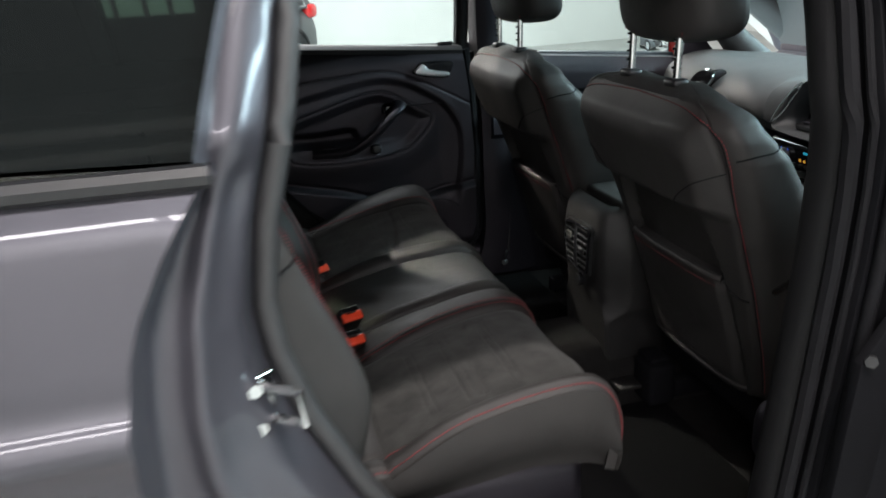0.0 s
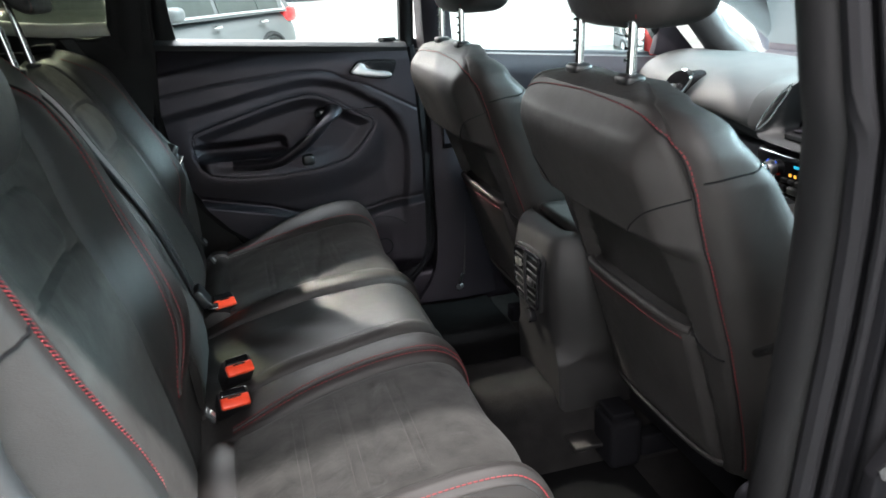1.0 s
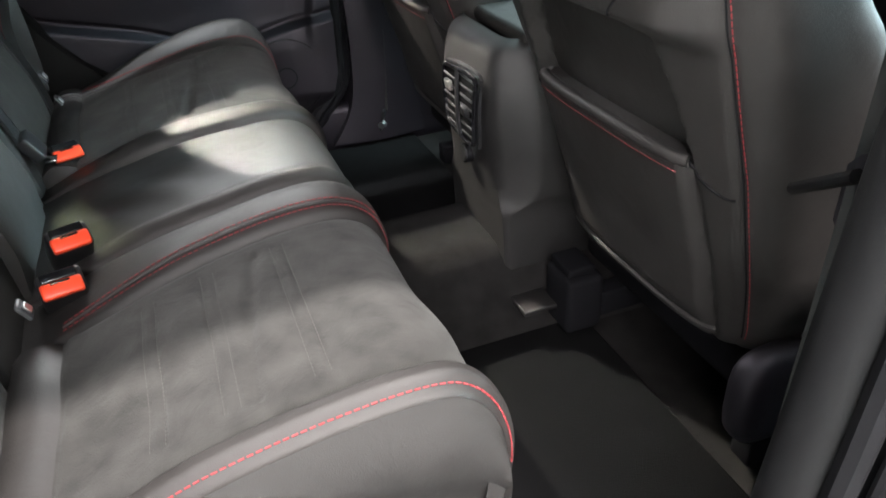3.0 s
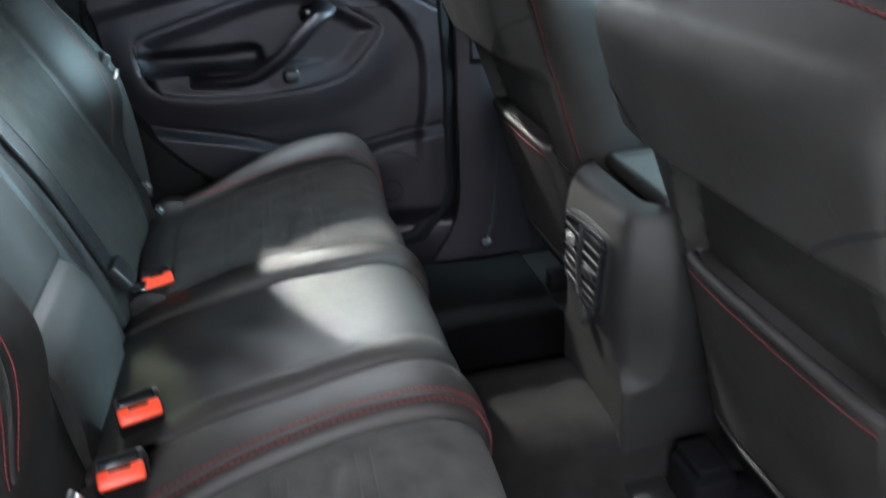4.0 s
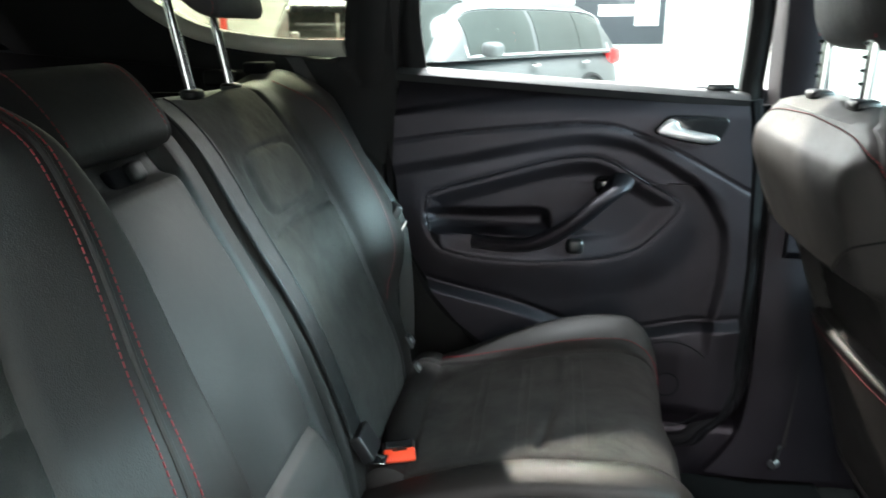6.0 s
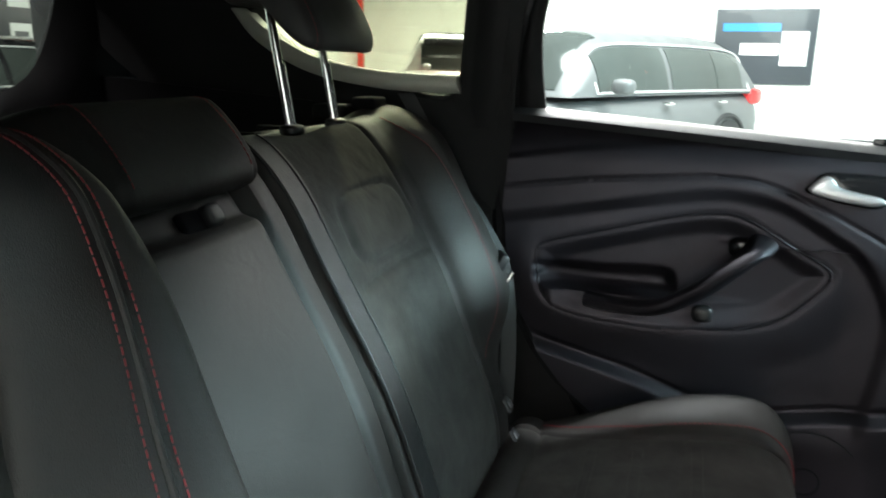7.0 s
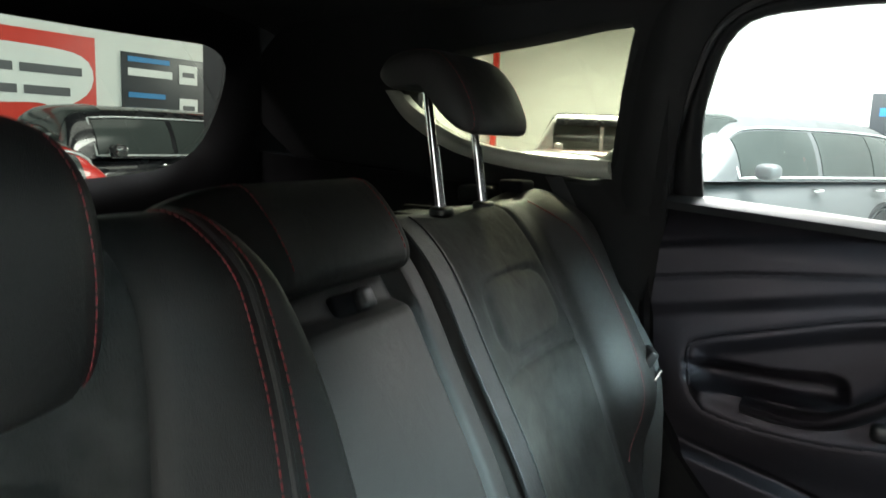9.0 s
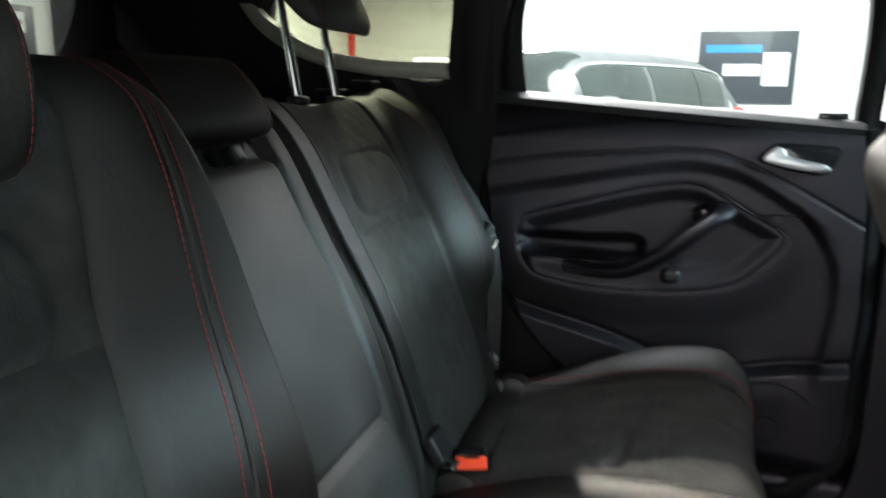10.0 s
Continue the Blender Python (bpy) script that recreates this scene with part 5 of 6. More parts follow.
part("bezel", prism(hc + (hood - hc) * 0.84, "x", 1.283, 1.30, 0), GLOSS_BLACK, scr, "black screen bezel", smooth=False)
part("display", rbox(1.270, -0.035, 0.995, 0.006, 0.150, 0.082, 0.002, 2, tilt), SCREEN_LIT, scr, "lit white and blue display")
for k in range(3):
    part("icon", rbox(1.262, 0.02 - 0.045 * k, 1.031, 0.004, 0.012, 0.006, 0), CYAN, scr, "small blue icon", smooth=False)
part("button_ledge", rbox(1.235, -0.03, 0.932, 0.05, 0.19, 0.014, 0.004, 2, tilt), TRIM_SMOOTH, scr, "row of keys under the display")
for k in range(6):
    part("key", rbox(1.225, -0.095 + 0.026 * k, 0.941, 0.018, 0.02, 0.006, 0.002), TRIM, scr)
for s in (-1, 1):
    yv = -0.025 + s * 0.102
    lens = [(1.197 + 0.25 * (z - 0.98), yv + s * (0.017 - 1.5 * (z - 0.985) * 0.30 + w), z) for z, w in ((0.930, 0.010), (0.96, 0.016), (0.99, 0.014), (1.02, 0.006), (1.042, -0.008), (1.02, -0.012), (0.99, -0.010), (0.96, -0.008))]
    part("vent_rim", tube(resample(lens, 40, True), 0.0022, 6, True), CHROME, scr, "thin chrome vent rim")
    for k in range(5):
        w = -0.007 + 0.0045 * k
        part("vent_slat", tube([(1.203 + 0.25 * (z - 0.98), yv + s * (0.017 - 0.45 * (z - 0.985) + w), z) for z in np.linspace(0.945, 1.025, 8)], 0.0015, 5), TRIM_SMOOTH, scr)

stack = thing("climate_panel", "black climate panel with lit dials and buttons", "control panel")
part("panel", rbox(1.225, 0.018, 0.835, 0.03, 0.25, 0.115, 0.012, 3, tilt), GLOSS_BLACK, stack)
# Filled with a black block that paints the gap's shade.
part("recess", rbox(1.30, 0.018, 0.90, 0.05, 0.24, 0.05, 0.01), PILLAR, stack, "black block standing in for the shaded gap above the panel")
for y in (0.085, -0.052):
    part("dial", tube([(1.215, y, 0.853), (1.188, y, 0.845)], 0.018, 24), ALU, stack, "silver dial")
    part("dial_face", tube([(1.19, y, 0.8455), (1.186, y, 0.8445)], 0.013, 20), GLOSS_BLACK, stack)
    for half, mat, label in ((0, REDLIT, "red lit arc"), (1, BLUELIT, "blue lit arc")):
        part("dial_ring", tube([(1.203, y + 0.0215 * math.cos(u), 0.849 + 0.0215 * math.sin(u)) for u in np.linspace(-1.9 + 2.2 * half, 0.2 + 2.2 * half, 16)], 0.002, 5), mat, stack, label)
part("clock", rbox(1.203, 0.0, 0.868, 0.004, 0.026, 0.010, 0.001), CYAN, stack, "cyan lit display")
for k in range(2):
    part("button_light", rbox(1.208, 0.028 - 0.016 * k, 0.843, 0.004, 0.007, 0.007, 0.001), AMBER, stack, "amber lit button")
for k in range(5):
    part("button", rbox(1.214, 0.10 - 0.04 * k, 0.806, 0.010, 0.034, 0.018, 0.003, 3, tilt), TRIM_SMOOTH, stack)
for k in range(3):
    part("button", rbox(1.208, 0.045 - 0.022 * k, 0.828, 0.008, 0.018, 0.010, 0.002, 2, tilt), TRIM_SMOOTH, stack)

vent = thing("dash_vent", "dash air vent with a chrome surround", "air vent")
ring = resample([(0.532, 0.958), (0.518, 0.998), (0.475, 1.028), (0.422, 1.032), (0.414, 1.008), (0.445, 0.966), (0.50, 0.950)], 48, True)


def vent_x(y, z):
    return 1.196 + 0.32 * (z - 0.99) + 0.35 * max(0.0, y - 0.46)


part("surround", tube([(vent_x(y, z) - 0.012, y, z) for y, z in ring], 0.0045, 6, True), CHROME, vent, "chrome surround")
# Solid black block, put in for the shaded inside of this vent.
part("cavity", prism(ring, "x", 1.186, 1.24, 0), GLOSS_BLACK, vent, smooth=False)
for k in range(4):
    y = 0.495 - 0.018 * k
    part("slat", tube([(vent_x(y, 0.972) - 0.010, y + 0.01, 0.972), (vent_x(y, 1.012) - 0.010, y - 0.012, 1.012)], 0.003, 6), TRIM, vent)
part("vent_knob", rbox(1.178, 0.47, 0.992, 0.012, 0.012, 0.010, 0.002), ALU, vent)
gear = thing("gear_lever", "gear lever with a silver and black knob", "gear lever")
part("stalk", tube([(1.14, 0.02, 0.78), (1.115, 0.012, 0.84)], 0.012, 12), GLOSS_BLACK, gear)
part("knob", blob(1.11, 0.01, 0.862, 0.022, 0.020, 0.026, 0.8, 1.0, 20, 12), CHROME, gear, "bright metal knob")
wheel = thing("steering_wheel", "black leather steering wheel with silver spokes", "steering wheel")
wc, wr = Vector((1.05, -0.40, 0.93)), Euler((0, radians(-66), 0)).to_matrix()
part("rim", tube([wc + wr @ Vector((0.185 * math.cos(u), 0.185 * math.sin(u), 0)) for u in np.linspace(0, 6.2832, 60, endpoint=False)], 0.016, 12, True), LEATHER, wheel)
part("red_stitching", stitches([wc + wr @ Vector((0.1695 * math.cos(u), 0.1695 * math.sin(u), 0.002)) for u in np.linspace(0, 6.2832, 120)], r=0.0011), THREAD, wheel, "line of red thread")
part("hub", blob(*(wc + wr @ Vector((0, 0, -0.03))), 0.075, 0.075, 0.035, 0.6, 0.9, 20, 12, None, wr), TRIM, wheel)
for u in (0.2, 2.94, 4.7, 1.57):
    part("spoke", tube([wc + wr @ Vector((0.05 * math.cos(u), 0.05 * math.sin(u), -0.02)), wc + wr @ Vector((0.17 * math.cos(u), 0.17 * math.sin(u), 0))], 0.014, 8), ALU, wheel, "silver spoke")

screen_pane = bmesh.new()
V = [screen_pane.verts.new(p) for p in ((1.72, -0.72, 1.02), (1.72, 0.78, 1.02), (1.02, 0.66, 1.50), (1.02, -0.60, 1.50))]
screen_pane.faces.new(V)
(part("windscreen", screen_pane, SCREEN_GLASS, shell, "clear tinted windscreen", smooth=False)).visible_shadow = False
part("scuttle", rbox(1.80, YC, 0.98, 0.25, 1.5, 0.10, 0.03), TRIM, shell)
part("bonnet", rbox(2.35, YC, 0.86, 1.1, 1.5, 0.12, 0.06, 4), PAINT, shell, "metallic grey bonnet")


def front_door(s, label):
    t = thing("car_door", label, "car door")
    yo = 0.80 if s > 0 else -0.74
    xs = np.linspace(0.60, 1.45, 50)
    zs = np.linspace(0, 1, 60)
    P = np.zeros((60, 50, 3))
    for i, f in enumerate(zs):
        for j, x in enumerate(xs):
            top = 1.095 - 0.09 * (x - 0.6)
            z = 0.38 + (top - 0.38) * f
            crest = 0.99 - 0.10 * (x - 0.6)
            d = 0.03 * smooth01(top + 0.01, top - 0.05, z) + 0.05 * smooth01(0.93, 0.89, z) * smooth01(0.80, 0.84, z) - 0.01 * smooth01(crest + 0.004, crest - 0.004, z) - 0.01 * smooth01(crest - 0.06, crest - 0.066, z)
            P[i, j] = (x, yo - s * d, z)
    B = P.copy()
    B[:, :, 1] = yo + s * 0.07
    part("door_panel", grid(P, back=B), TRIM, t, "dark moulded inner panel")
    f = ribbon([(0.60, 1.08), (0.60, 1.3), (0.58, 1.49), (0.85, 1.48), (1.15, 1.36), (1.44, 1.06)], [(0.635, 1.08), (0.635, 1.3), (0.625, 1.455), (0.85, 1.445), (1.12, 1.325), (1.34, 1.06)], yo, yo - s * 0.09, 0.03)
    part("window_frame", f, TRIM_SMOOTH, t, "black window frame")
    p = prism([(0.62, 1.05), (0.61, 1.47), (0.85, 1.46), (1.13, 1.34), (1.42, 1.02)], "y", 0, 0.004)
    for v in p.verts:
        v.co.y += np.interp(v.co.z, (1.15, 1.5), (yo + s * 0.015, yo - s * 0.08))
    part("window_pane", p, CLEAR, t, "clear tinted side window", smooth=False).visible_shadow = False
    part("tweeter_cover", prism([(1.30, 1.04), (1.46, 1.03), (1.33, 1.17)], "y", yo - s * 0.02, yo + s * 0.01, 0.004), TRIM, t, "triangular mirror corner trim")
    return t


front_door(1, "closed far front door with dark trim")
front_door(-1, "closed near front door with dark trim")
mirror = thing("door_mirror", "door mirror outside the far front window, reflected red put into its colour", "mirror")
# Red is painted on for a red car reflected in the mirror.
part("housing", blob(1.375, 0.985, 1.058, 0.045, 0.125, 0.068, 0.6, 0.5, 24, 14), RED_CAR, mirror, "mirror housing coloured red for a reflection")
part("mirror_glass", rbox(1.327, 0.985, 1.06, 0.006, 0.205, 0.098, 0.02), material("mirror_glass", (0.85, 0.86, 0.87), 0.03, 1.0), mirror, "bright mirror glass")
part("arm", tube([(1.38, 0.80, 1.02), (1.38, 0.90, 1.03)], 0.02, 8), TRIM_SMOOTH, mirror)

# ---- outer body: wings, bumper, wheels, far side ----
outer = thing("car_outer_body", "metallic grey wings, bumper and alloy wheels of the car", "car body", kind="structure")
for s, yb in ((-1, YC - 0.90), (1, YC + 0.90)):
    arch = [(1.46 + 0.5 + 0.40 * math.cos(u), 0.34 + 0.40 * math.sin(u)) for u in np.linspace(math.pi, 0, 16)]
    wing = [(1.47, 0.34), *arch, (2.80, 0.34), (2.93, 0.50), (2.92, 0.76), (2.70, 0.84), (2.0, 0.90), (1.72, 0.94), (1.47, 0.99)]
    part("front_wing", prism(wing, "y", yb, yb - s * 0.05, 0.008), PAINT, outer, "metallic grey front wing")
    part("side_sill", rbox(0.45, yb - s * 0.03, 0.27, 2.1, 0.08, 0.14, 0.03), TRIM_SMOOTH, outer, "black side sill")
    for wx in (1.96, -0.86):
        tyre = part("wheel", tube([(wx, yb - s * 0.22, 0.34), (wx, yb - s * 0.01, 0.34)], 0.34, 40), TYRE, outer, "black tyre on an alloy rim")
        part("rim", tube([(wx, yb - s * 0.06, 0.34), (wx, yb - s * 0.003, 0.34)], 0.23, 30), ALU, tyre, "alloy rim")
part("front_bumper", rbox(2.88, YC, 0.52, 0.20, 1.74, 0.48, 0.09, 4), PAINT, outer, "metallic grey front bumper")
part("rear_bumper", rbox(-1.45, YC, 0.50, 0.28, 1.70, 0.40, 0.09, 4), PAINT, outer, "metallic grey rear bumper")
part("tailgate_skin", rbox(-1.33, YC, 0.86, 0.10, 1.56, 0.50, 0.04, 4), PAINT, outer, "metallic grey tailgate panel")
farq = [(-0.30, 0.32), (-0.44, 0.32), *[(-0.86 + 0.42 * math.cos(u), 0.34 + 0.42 * math.sin(u)) for u in np.linspace(0, math.pi, 16)], (-1.45, 0.40), (-1.50, 0.80), (-1.40, 1.18), (-0.30, 1.17)]
part("far_quarter", prism(farq, "y", YC + 0.845, YC + 0.885, 0.006), PAINT, outer, "metallic grey rear quarter panel")
fdoor = [(0.74, 0.34), (1.46, 0.34), (1.46, 1.03), (0.74, 1.09)]
part("front_door_skin", prism(fdoor, "y", YC + 0.845, YC + 0.885, 0.006), PAINT, outer, "metallic grey front door skin")
part("front_door_skin", prism(fdoor, "y", YC - 0.885, YC - 0.845, 0.006), PAINT, outer, "metallic grey front door skin")

# ---- near side: body side, opening seal, open door ----
side = thing("rear_quarter_panel", "metallic grey rear quarter panel of the car", "car body")


def edge_x(z):
    """The inner rear edge of the near rear door opening, at its seal."""
    return lerp_table([(0.30, 0.22), (0.42, 0.12), (0.55, 0.02), (0.68, -0.05), (0.745, -0.09), (0.867, -0.148), (0.955, -0.174), (1.02, -0.180), (1.12, -0.164), (1.235, -0.132), (1.34, -0.110), (1.45, -0.06), (1.50, 0.01)], z)


def skin_x(z):
    """The cut line of the outer panel, and above the waist the edge of the side glass."""
    return lerp_table([(0.30, -0.16), (0.45, -0.27), (0.60, -0.32), (0.80, -0.338), (0.97, -0.332), (1.035, -0.322), (1.07, -0.310), (1.12, -0.283), (1.158, -0.258), (1.19, -0.232), (1.205, -0.240), (1.255, -0.226), (1.34, -0.198), (1.46, -0.15), (1.52, -0.12)], z)


def ridge_x(z):
    return lerp_table([(0.30, 0.05), (0.50, -0.12), (0.70, -0.23), (0.86, -0.270), (0.95, -0.272), (1.044, -0.262), (1.127, -0.238), (1.205, -0.211), (1.326, -0.182), (1.46, -0.12), (1.52, -0.06)], z)


def seal_y(z):
    return lerp_table([(0.30, -0.765), (1.20, -0.76), (1.30, -0.735), (1.40, -0.70), (1.50, -0.64)], z)


def body_y(z):
    return lerp_table([(0.25, -0.86), (0.5, -0.89), (0.75, -0.905), (0.93, -0.915), (1.02, -0.90), (1.15, -0.865), (1.19, -0.845), (1.5, -0.69), (1.56, -0.62)], z)


zs = np.linspace(0.30, 1.19, 70)
xs = np.linspace(0, 1, 60)
P = np.zeros((70, 60, 3))
for i, z in enumerate(zs):
    x0 = skin_x(z)
    for j, f in enumerate(xs):
        x = x0 - f * (x0 + 1.75)
        shoulder = 0.018 * gauss(z - 0.965, 0.02) - 0.012 * gauss(z - 0.90, 0.03)
        flare = 0.03 * gauss(math.hypot(x + 0.86, z - 0.34) - 0.42, 0.05)
        P[i, j] = (x, body_y(z) - shoulder - flare + 0.03 * f * f, z)
B = P.copy()
B[:, :, 1] += 0.02
part("side_panel", grid(P, back=B), PAINT, side, "metallic grey body side")
# jamb: from the outer skin round into the opening
zs = np.linspace(0.30, 1.51, 110)
rows = []
for z in zs:
    xs_, xr_, xe, yb, ye = skin_x(z), ridge_x(z), edge_x(z), body_y(z), seal_y(z)
    step = smooth01(1.23, 1.15, z)
    deep = yb + (0.012 + 0.050 * step)
    lift = 0.004 + 0.010 * step
    section = [(xs_, yb - 0.001), (xs_ + 0.006, yb + 0.006 + 0.02 * step), (xs_ + 0.014, deep), (xr_ - 0.018, deep + 0.002), (xr_, deep - lift), (xr_ + 0.016, deep + 0.4 * lift),
               (xr_ * 0.45 + xe * 0.55, (deep + ye) / 2 - 0.006), (xe - 0.034, ye - 0.016), (xe - 0.02, ye + 0.02), (xe - 0.03, ye + 0.06)]
    s_along = np.r_[0, np.cumsum([math.dist(a, b) for a, b in zip(section, section[1:])])]
    u = np.linspace(0, s_along[-1], 60)
    fine = np.stack([np.interp(u, s_along, [q[k] for q in section]) for k in (0, 1)], axis=1)
    for _ in range(6):
        fine[1:-1] = (fine[:-2] + 2 * fine[1:-1] + fine[2:]) / 4
    rows.append([(x, y, z) for x, y in fine])
part("door_jamb", grid(np.array(rows)), PAINT, side, "grey painted door opening edge")
# Black rubber whose reflected light is put into a lighter grey.
part("opening_seal", tube([(edge_x(z) - 0.014, seal_y(z), z) for z in np.linspace(0.32, 1.50, 60)], 0.014, 10), SEAL_GREY, side, "black rubber opening seal")
striker = part("striker", rbox(-0.22, -0.80, 0.915, 0.05, 0.012, 0.07, 0.004, turn=Euler((0, 0, radians(35))).to_matrix()), CHROME, side, "bright steel door striker")
part("striker_loop", tube([(-0.21, -0.80, 0.935), (-0.17, -0.83, 0.935), (-0.17, -0.83, 0.895), (-0.21, -0.80, 0.895)], 0.006, 8), CHROME, side, "steel striker loop")
part("bolt", tube([(-0.225, -0.80, 0.94), (-0.218, -0.82, 0.94)], 0.009, 6), CHROME, side)
part("bolt", tube([(-0.225, -0.80, 0.89), (-0.218, -0.82, 0.89)], 0.009, 6), CHROME, side)
g = prism([(-0.240, 1.205), (-0.198, 1.34), (-0.15, 1.46), (-0.6, 1.45), (-1.15, 1.36), (-1.25, 1.25)], "y", 0, 0.004)
for v in g.verts:
    v.co.y += float(body_y(v.co.z)) + 0.012
part("side_glass", g, material("tinted_side_glass", (0.006, 0.007, 0.007), 0.03, 0.0, spec=0.42), side, "black tinted glass mirroring the showroom roof", smooth=False)
part("waist_moulding", tube([(x, -0.858, 1.197 + 0.015 * (-x - 0.2)) for x in np.linspace(-0.225, -1.4, 20)], 0.012, 8), TRIM_SMOOTH, side, "black waist moulding")

bp = thing("centre_pillar", "near centre pillar with rubber seal and door striker", "car body")


def post_x(z):
    """The rear edge of the near centre pillar's trim."""
    return lerp_table([(0.30, 0.485), (0.50, 0.505), (0.73, 0.525), (0.88, 0.535), (0.97, 0.541), (1.07, 0.543), (1.18, 0.538), (1.285, 0.550), (1.40, 0.552), (1.52, 0.548)], z)


def post(z, dx, y):
    return (post_x(z) + dx, y + 0.38 * max(0.0, z - 1.16), z)


zz = np.linspace(0.32, 1.52, 70)
part("pillar", grid(np.array([resample([post(z, 0.09, -0.70), post(z, 0.02, -0.728), post(z, 0.001, -0.742), post(z, 0.0, -0.756), post(z, 0.006, -0.778), post(z, 0.022, -0.790)], 14) for z in zz])), DARK_PILLAR, bp, "dark plastic centre pillar trim")
# Body-grey edge; its near-black colour holds the shade at the pillar.
part("door_jamb", grid(np.array([resample([post(z, 0.020, -0.785), post(z, 0.040, -0.792), post(z, 0.048, -0.822), post(z, 0.075, -0.830), post(z, 0.083, -0.862), post(z, 0.14, -0.880)], 18) for z in zz])), PILLAR, bp, "grey door opening edge, coloured near-black for its shade")
part("opening_seal", tube([post(z, 0.018, -0.797) for z in zz], 0.012, 8), RUBBER, bp, "black rubber opening seal")
part("seal_lip", tube([post(z, 0.036, -0.812) for z in zz], 0.006, 8), RUBBER, bp, "thin rubber lip")
part("trim_ridge", tube([post(z, 0.058, -0.832) for z in zz], 0.009, 10), RUBBER, bp, "satin vertical ridge")
# Shade is put into this plate's colour as well.
part("hinge_plate", prism([(0.545, 0.60), (0.61, 0.60), (0.63, 0.72), (0.625, 0.90), (0.60, 0.90), (0.56, 0.84)], "y", -0.868, -0.852, 0.003), PILLAR, bp, "grey hinge plate, coloured near-black for its shade")
part("check_strap", tube([(0.63, -0.61, 0.828), (0.575, -0.71, 0.898)], 0.006, 8), GLOSS_BLACK, bp, "black door check strap")
part("bolt", tube([(0.575, -0.865, 0.845), (0.569, -0.874, 0.847)], 0.009, 6), TRIM_SMOOTH, bp, "steel bolt")
belt2 = tube(resample([(0.64, -0.66, 1.32), (0.625, -0.685, 1.05), (0.605, -0.70, 0.85), (0.585, -0.71, 0.55)], 20), 0.016, 6, flat=0.12)
solo("front_seat_belt", belt2, WEBBING, "black front seat belt hanging at the pillar", "seat belt")
odoor = thing("open_car_door", "open near rear door with black inner trim", "car door")
m = pose(0.72, -0.90, 0.0, 0, 0, -68)
P = np.zeros((40, 40, 3))
for i, z in enumerate(np.linspace(0.38, 1.14, 40)):
    for j, f in enumerate(np.linspace(0, 1, 40)):
        d = 0.03 * smooth01(1.15, 1.08, z) + 0.03 * smooth01(0.93, 0.90, z) * smooth01(0.80, 0.84, z)
        P[i, j] = m @ Vector((0.70 * f, 0.10 + d, z))
B = np.array([[m @ Vector((0.70 * f, -0.03, z)) for f in np.linspace(0, 1, 40)] for z in np.linspace(0.38, 1.14, 40)])
part("door_panel", grid(P, back=B), PILLAR, odoor, "black moulded inner panel")
for a, b in (((0.0, 1.1), (0.05, 1.46)), ((0.05, 1.46), (0.55, 1.44)), ((0.55, 1.44), (0.66, 1.12))):
    part("window_frame", tube([m @ Vector((a[0], 0.06 + 0.1 * (a[1] - 1.1), a[1])), m @ Vector((b[0], 0.06 + 0.1 * (b[1] - 1.1), b[1]))], 0.022, 8), TRIM_SMOOTH, odoor)

# ---- the showroom ----
X0, X1, Y0, Y1, ZC = -10.0, 9.0, -6.5, 11.0, 4.8


def plate(name, lo, hi, mat, label, cat):
    c = [(a + b) / 2 for a, b in zip(lo, hi)]
    return solo(name, rbox(*c, *[b - a for a, b in zip(lo, hi)], 0), mat, label, cat, kind="structure", smooth=False)


plate("floor", (X0, Y0, -0.2), (X1, 22, 0.0), CONCRETE, "grey painted concrete showroom floor", "floor")
plate("wall_front", (X1, Y0, 0), (X1 + 0.2, 22, ZC), WALL_WHITE, "plain white showroom wall", "wall")
plate("wall_rear", (X0 - 0.2, Y0, 0), (X0, 22, ZC), WALL_WHITE, "white block wall with posters", "wall")
plate("wall_far", (-2.0, Y1, 0), (X1, Y1 + 0.2, ZC), WALL_WHITE, "plain white showroom wall", "wall")
plate("wall_far_bay", (X0, 22, 0), (X1, 22.2, ZC), WALL_WHITE, "plain white showroom wall", "wall")
# Out of view; added white to bounce fill light in at the open door.
plate("unseen_wall_near", (X0, Y0 - 0.2, 0), (X1, Y0, ZC), WALL_WHITE, "plain white showroom wall", "wall")
plate("ceiling", (X0, Y0, ZC), (X1, 22.2, ZC + 0.2), ROOF_DARK, "dark grey sheet roof", "ceiling")
for x in range(-9, 9, 2):
    solo("roof_beam", rbox(x, 7, ZC - 0.12, 0.12, 28, 0.2, 0.01), ROOF_DARK, "dark steel roof beam", "beam", "roof beams", kind="structure")
STEEL_GREY = material("grey_painted_steel", (0.22, 0.22, 0.21), 0.6, mottle=0.2, mottle_size=3)
for y, deep, mat in ((-2.9, 0.16, ROOF_DARK), (-3.75, 0.22, PILLAR), (-4.15, 0.12, STEEL_GREY), (-4.42, 0.10, STEEL_GREY), (-4.75, 0.2, PILLAR)):
    solo("roof_purlin", rbox(-1, y, ZC - 0.26 - deep / 2, 14, 0.11, deep, 0.01), mat, "long steel roof purlin under the roof sheets", "purlin", "roof purlins", kind="structure")
ROOFLIGHT = material("daylit_rooflight_sheet", (0.3, 0.5, 0.36), 0.5, emit=(0.55, 1.0, 0.68), glow=7.0)
skylight = solo("rooflight", rbox(-0.72, -3.38, ZC - 0.012, 0.62, 0.30, 0.02, 0.004), ROOFLIGHT, "pale green daylit rooflight in the roof", "rooflight", kind="structure")
